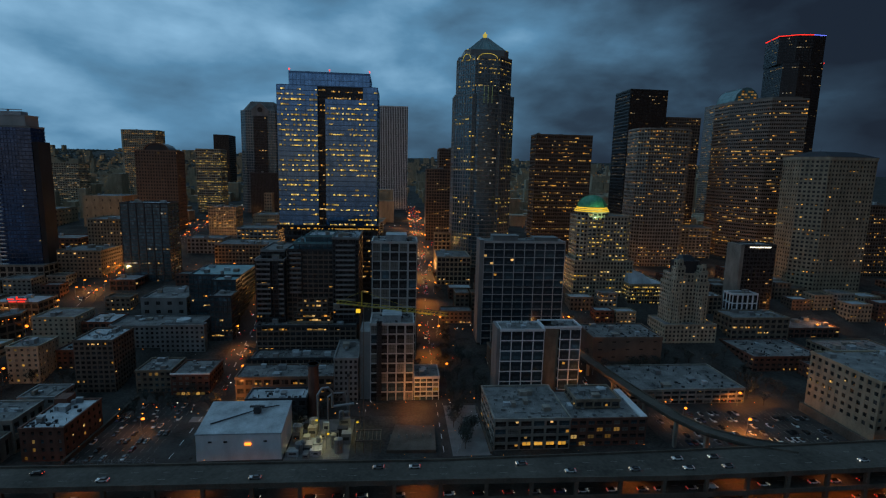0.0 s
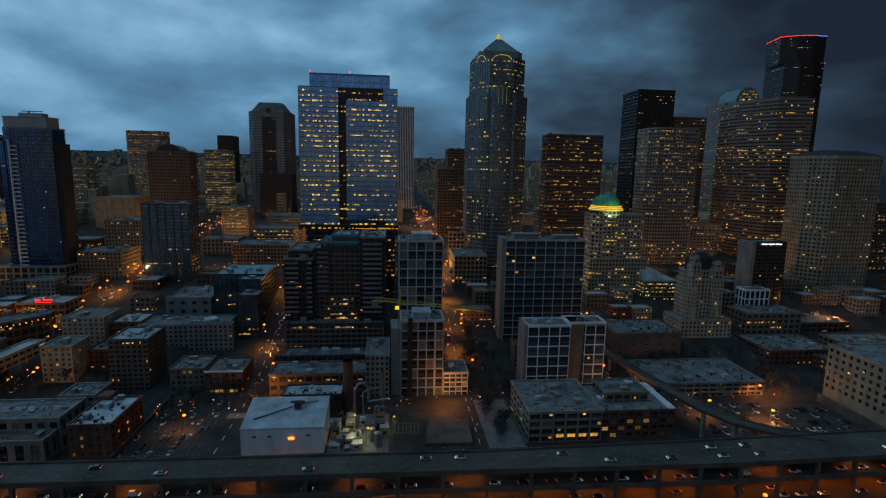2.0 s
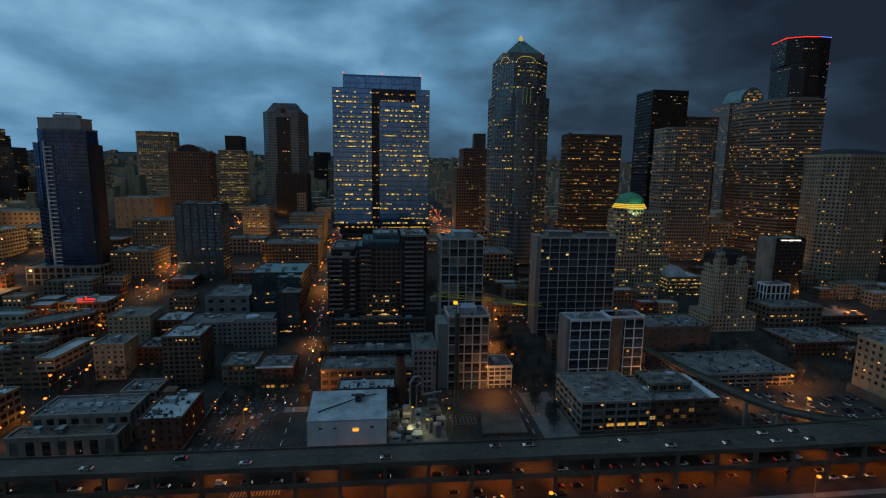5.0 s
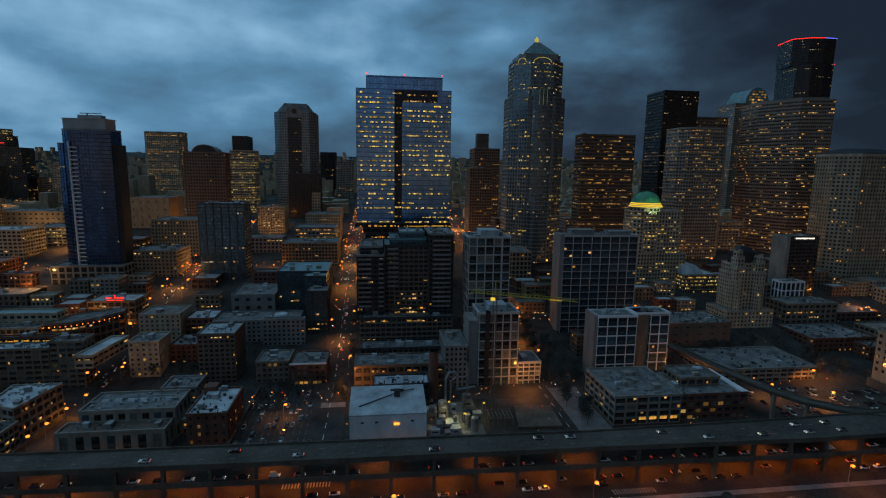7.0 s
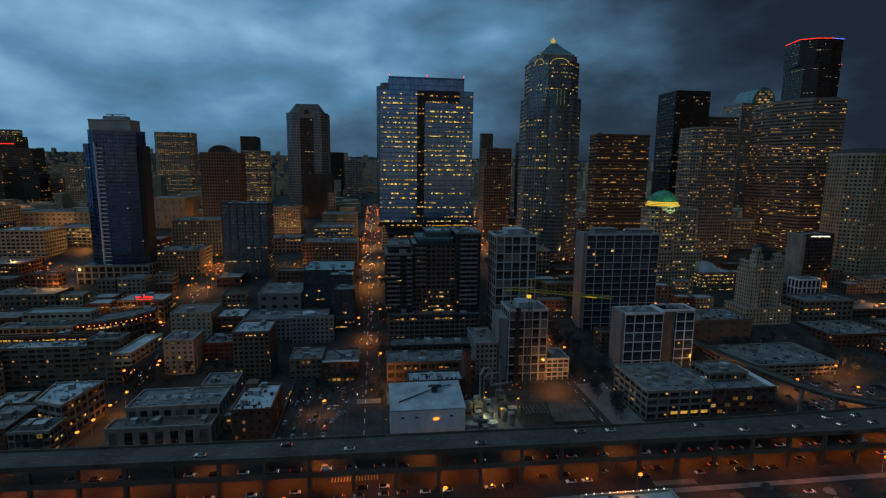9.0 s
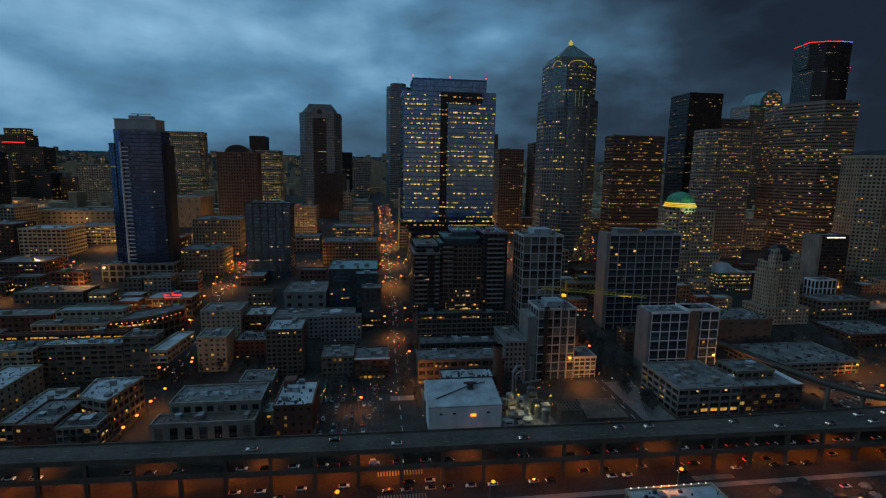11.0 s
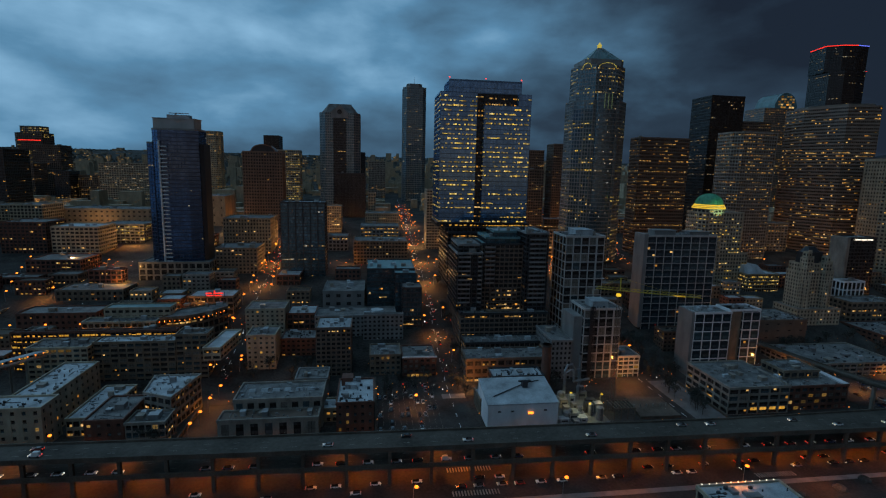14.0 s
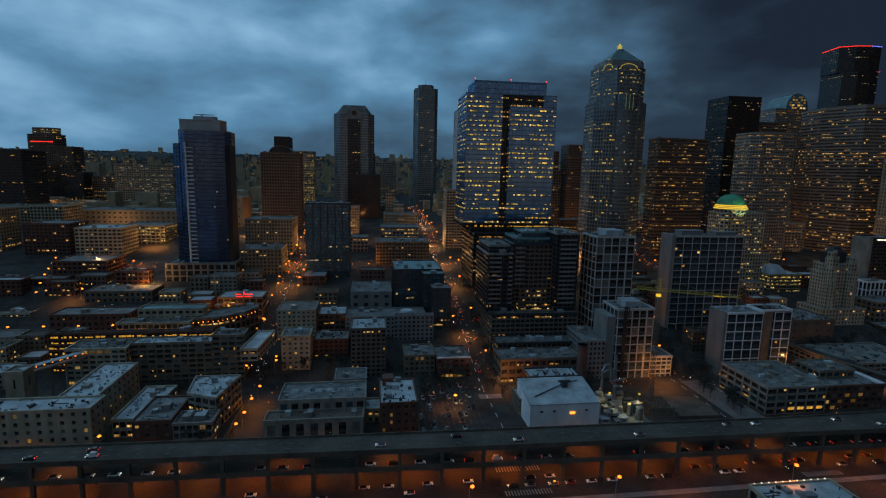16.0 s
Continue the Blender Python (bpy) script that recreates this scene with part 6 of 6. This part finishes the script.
# ---- street level ----
def lots():
    """Paved yards, pavements and planted strips between the blocks."""
    rnd = random.Random(29)
    for x0, x1, y0, y1, m, lab in ((-149, -110, 225, 291, ASPHALT, "patched asphalt parking lot"), (139, 240, 200, 271, ASPHALT, "wide asphalt parking lot under lamps"), (-52, -22, 223, 262, PAVING, "stained concrete yard of the plant"),
                                   (28, 47, 223, 276, PAVING, "narrow planted lane beside the office block"), (-245, -227, 223, 262, ASPHALT, "steep stepped lane between the blocks"), (-380, -286, 200, 224, ASPHALT, "cramped waterfront parking lot"),
                                   (-226, -176, 257, 263, PAVING, "back alley behind the long hall"), (-110, -96, 262, 268, PAVING, "pavement corner by the climbing street")):
        solid("yard", Build().box(x0, x1, y0, y1, -0.4, 0.075), m, lab, "pavement")
    marks = Build()
    for x0, x1, y0, y1 in ((-147, -112, 228, 286), (148, 236, 206, 266), (-352, -290, 203, 221)):
        for y in np.arange(y0, y1, 7.5):
            for x in np.arange(x0, x1, 3.1):
                marks.box(x - 1.6, x - 1.5, y - 2.4, y + 2.4, 0.05, 0.09)
    solid("bay_lines", marks, CONCRETE, "faded white parking bay lines", "road marking", "stuff")
    for x0, x1, y0, y1, h in ((-150, -149, 224, 292, 2.2), (240, 241.5, 206, 262, 5), (-245.5, -244.8, 225, 262, 2.5), (46.5, 47.5, 224, 272, 1.2)):
        solid("retaining_wall", Build().box(x0, x1, y0, y1, -0.4, h).box(x0 - 0.1, x1 + 0.1, y0, y1, h, h + 0.2), STAINED_DARK, "stained concrete retaining wall with coping", "wall")


lots()


def street_level():
    """Glowing balls standing in for street, sign and car lights; far too many to count."""
    rnd = random.Random(17)
    sets = {"warm": Build(), "white": Build(), "red": Build()}
    for x, half, y0, y1 in CROSS:
        for _ in range(180):
            y = rnd.uniform(max(y0, 290), min(y1, 860))
            k = rnd.choices(("warm", "white", "red"), (8, 3, 10 if x == 24 else 4))[0]
            r = rnd.uniform(0.1, 0.3) * (0.6 + y / 700)
            px = x + rnd.choice((-1, 1)) * rnd.uniform(0.4 * half, half) if k == "warm" else x + rnd.uniform(-0.6, 0.6) * half
            sets[k].ball((px, y, ground(y) + rnd.uniform(1, 5)), r, 3, 6)
    for y, half in AVENUES:
        if half:
            for _ in range(110):
                x = rnd.uniform(-0.8 * y - 60, 0.8 * y)
                sets[rnd.choices(("warm", "white", "red"), (7, 2, 1))[0]].ball((x, y + rnd.uniform(-1, 1) * half, ground(y) + rnd.uniform(1, 5)), rnd.uniform(0.12, 0.32) * (0.6 + y / 700), 3, 6)
    # loose glowing balls added at random between the blocks, tied to no lamp
    for _ in range(260):
        y = rnd.uniform(215, 400)
        sets[rnd.choices(("warm", "white", "red"), (6, 3, 1))[0]].ball((rnd.uniform(-1.05 * y, 1.0 * y), y, ground(y) + rnd.uniform(1.5, 4)), rnd.uniform(0.08, 0.2), 3, 6)
    for k, m in (("warm", SODIUM), ("white", BULB_WHITE), ("red", BULB_RED)):
        solid("street_lights", sets[k], m, k + " small lights scattered along the streets", "lights", "stuff")


street_level()


def waterfront():
    rnd = random.Random(5)
    for x0, x1, y in ((-118, -96, 173), (-118, -96, 190), (22, 42, 172)):
        b = Build()
        for i in range(int((x1 - x0) / 1.3)):
            b.box(x0 + i * 1.3, x0 + i * 1.3 + 0.6, y - 1.7, y + 1.7, 0.0, 0.06)
        solid("crosswalk", b, CONCRETE, "worn white crosswalk bars on the road", "road marking")
    ob = building("pier_shed", "low pier shed with a string of bulbs along its edge", rect(-18, 20, 131, 158), 6.5, CREAM, z0=0.0, floor=5, bay=5, pier=1.5, span=2, lit=0.1, units=7, category="shed", roof_mat=ROOF_PALE)
    for i in range(11):
        part("edge_bulb", Build().ball((-16 + i * 3.3, 157.6, 7.8), 0.3, 4, 8), BULB_WHITE, ob, "small warm bulb")
    for i in range(14):
        x, y, r = rnd.uniform(30, 150), rnd.uniform(146, 164), rnd.uniform(1.2, 3.0)
        t = thing("gravel_pile", (x, y, 0.03), "pale pile of rubble under a sheet beside the road", "rubble", "rubble piles")
        b = Build().ball((x, y, 0.0), r, 5, 11, True, 0.65)
        b.v = [(px + rnd.uniform(-0.3, 0.3), py + rnd.uniform(-0.3, 0.3), max(0.03, pz + rnd.uniform(-0.25, 0.25))) for px, py, pz in b.v]
        part("heap", b, rnd.choice((PAVING, STAINED_DARK, EARTH)), t)
    for i in range(9):
        x, y = rnd.uniform(30, 200), rnd.uniform(134, 158)
        t = thing("site_container", (x, y, 0.03), "steel site container on the waterfront works", "container", "site containers")
        part("box", Build().box(x - 3, x + 3, y - 1.2, y + 1.2, 0.03, 2.6), rnd.choice((GREY, DARK, STEEL, ROOF_TEAL)), t)
        part("door", Build().box(x - 3.06, x - 3.0, y - 1.0, y + 1.0, 0.2, 2.4), STEEL, t)
    # covered walkway from the lift tower to the terrace
    ob = thing("skybridge", (-350, 300, 0), "covered footbridge with a row of warm lamps", "footbridge")
    a, c = Vector((-358, 267, 22)), Vector((-342, 295, 21))
    part("deck", Build().bar(a, c, 4.0, 0.6), CONCRETE, ob)
    canopy = part("canopy", Build().bar(a + Vector((0, 0, 3)), c + Vector((0, 0, 3)), 4.4, 0.3), ROOF_PALE, ob, "pale blue-grey canopy")
    for i in range(8):
        p = a.lerp(c, (i + 0.5) / 8)
        part("canopy_lamp", Build().ball((p.x + 1.6, p.y - 0.5, p.z + 2.4), 0.35, 3, 7), SODIUM, canopy, "warm canopy lamp")
        if i % 2:
            part("support", Build().box(p.x - 0.4, p.x + 0.4, p.y - 0.4, p.y + 0.4, 0, p.z), CONCRETE, ob)
    # railings, fences and planting round the yards
    for x0, y0, x1, y1 in ((-150, 224, -110, 224), (-52, 223.5, -22, 223.5), (140, 204, 238, 208), (30, 224, 46, 262)):
        f = thing("chain_fence", (x0, y0, 0), "thin steel yard fence on posts", "fence", "yard fences")
        n = int(max(abs(x1 - x0), abs(y1 - y0)) / 3)
        for i in range(n + 1):
            px, py = x0 + (x1 - x0) * i / n, y0 + (y1 - y0) * i / n
            part("post", Build().tube((px, py, 0), (px, py, 2.2), 0.06, sides=6), STEEL, f)
        for z in (0.4, 1.2, 2.1):
            part("rail", Build().bar((x0, y0, z), (x1, y1, z), 0.05), STEEL, f)


waterfront()

# ---- far city ----
def filler():
    """Ordinary blocks between the named buildings, behind the second avenue."""
    rnd = random.Random(21)
    boxes = []
    for o in scene.objects:
        if o.parent is None and o.type == "EMPTY" and o.children and o.location.y > 250:
            vs = [c.location + o.location + Vector(k) for c in o.children if c.type == "MESH" for k in c.bound_box]
            boxes.append((min(v.x for v in vs), max(v.x for v in vs), min(v.y for v in vs), max(v.y for v in vs)))
    walls = [BEIGE, CONCRETE, BRICK, TAN, BROWN, GREY, CREAM]
    for y in range(440, 690, 46):
        x = -900
        while x < 980:
            w, d = rnd.uniform(24, 44), rnd.uniform(22, 32)
            h = rnd.uniform(10, 30) * (0.6 if y < 480 else 1) + (rnd.random() < 0.2) * rnd.uniform(0, 18)
            box = (x, x + w, y, y + d)
            clear = all(box[1] < b[0] - 2 or box[0] > b[1] + 2 or box[3] < b[2] - 2 or box[2] > b[3] + 2 for b in boxes)
            street = any(box[1] > s[0] - s[1] - 2 and box[0] < s[0] + s[1] + 2 for s in CROSS)
            avenue = any(box[3] > a - h2 - 1 and box[2] < a + h2 + 1 for a, h2 in AVENUES if h2)
            if clear and not street and not avenue and (y > 440 or x < -395 or x > 300) and abs(x) < 1.05 * y + 180:
                building("city_block", "ordinary mid-rise block in the dusk", rect(*box), ground(y) + h, rnd.choice(walls), floor=3.6, bay=4.2, pier=1.4, span=1.6, lit=rnd.choice((0.2, 0.35, 0.6)), units=1, group="ordinary blocks")
            x += w + rnd.uniform(5, 16)
    yards = [(-150, -109, 222, 292), (138, 243, 198, 272), (-53, 22, 222, 265), (27, 48, 222, 277), (-247, -226, 222, 296), (-381, -284, 198, 224), (136, 144, 200, 345), (-330, -285, 240, 290), (27, 54, 276, 335)]
    for y in range(240, 440, 19):
        x = -470 + rnd.uniform(0, 8)
        while x < 490:
            w, d = rnd.uniform(11, 24), rnd.uniform(11, 16)
            h = rnd.uniform(5, 12)
            box = (x, x + w, y, y + d)
            hit = lambda b, m: not (box[1] < b[0] - m or box[0] > b[1] + m or box[3] < b[2] - m or box[2] > b[3] + m)
            street = any(box[1] > s[0] - s[1] - 1 and box[0] < s[0] + s[1] + 1 for s in CROSS)
            avenue = any(box[3] > a - h2 - 1 and box[2] < a + h2 + 1 for a, h2 in AVENUES if h2)
            if not street and not avenue and not any(hit(b, 1.5) for b in boxes) and not any(hit(b, 0.5) for b in yards) and -0.85 * y - 190 < x < 1.06 * y + 30:
                building("low_block", "low old block with a patched flat roof", rect(*box), ground(y + d) + h, rnd.choice((BRICK, TAN, CONCRETE, BROWN, BEIGE, BRICK)), floor=3.4, bay=3.4, pier=1.4, span=1.6, lit=rnd.choice((0.06, 0.14, 0.3)), units=0, group="low blocks", roof_mat=rnd.choice((ROOF_GREY, ROOF_GREY, ROOF_PALE, STAINED_DARK)))
            x += w + rnd.uniform(1.5, 7)
    far, lights = Build(), Build()
    for _ in range(3600):
        y = 695 + 2200 * rnd.random() ** 1.3
        x = rnd.uniform(-0.95 * y - 100, 0.95 * y)
        if any(b[0] - 30 < x < b[1] + 4 and b[2] - 26 < y < b[3] + 4 for b in boxes) or (y < 1000 and any(abs(x + 14 - s[0]) < 32 for s in CROSS)):
            continue
        w, d, h = rnd.uniform(8, 32), rnd.uniform(8, 24), rnd.uniform(6, 16) + (rnd.random() < 0.16) * rnd.uniform(5, 36)
        z = ground(y) - 14
        far.box(x, x + w, y, y + d, z, z + h + 14)
        if rnd.random() < 0.9:
            for _ in range(rnd.randint(3, 12)):
                u, v = x + rnd.uniform(0, w - 2), z + 15 + rnd.uniform(0, h - 4)
                s = rnd.uniform(0.6, 1.3) * y / 1500
                lights.quad((u, y - 0.3, v), (u + s * 1.2, y - 0.3, v), (u + s * 1.2, y - 0.3, v + s), (u, y - 0.3, v + s))
    # pale walls put the lightening of distance haze into the colour
    solid("distant_buildings", far, BEIGE, "countless low houses and blocks on the far slopes", "houses", "stuff")
    solid("distant_lights", lights, LIT_WARM, "scattered warm window lights on the far slopes", "lights", "stuff")
    wood = Build()
    for _ in range(9000):
        y = 1500 + 2300 * rnd.random()
        x = rnd.uniform(-1.0 * y, 1.0 * y)
        h = rnd.uniform(4, 8)
        z = ground(y) + min(1.0, max(0.0, (y - 1300) / 1500)) * 12 - 4
        r = rnd.uniform(6, 15)
        ring = [(x + r * rnd.uniform(0.6, 1.2) * math.cos(a), y + r * math.sin(a)) for a in (0, 1.05, 2.1, 3.15, 4.2, 5.25)]
        wood.hull([(px, py, z) for px, py in ring], [(x + (px - x) * 0.35, y + (py - y) * 0.35, z + h * rnd.uniform(0.8, 1.1)) for px, py in ring])
    solid("far_woods", wood, LEAF, "dark wooded ridge along the horizon", "woods", "stuff")


filler()
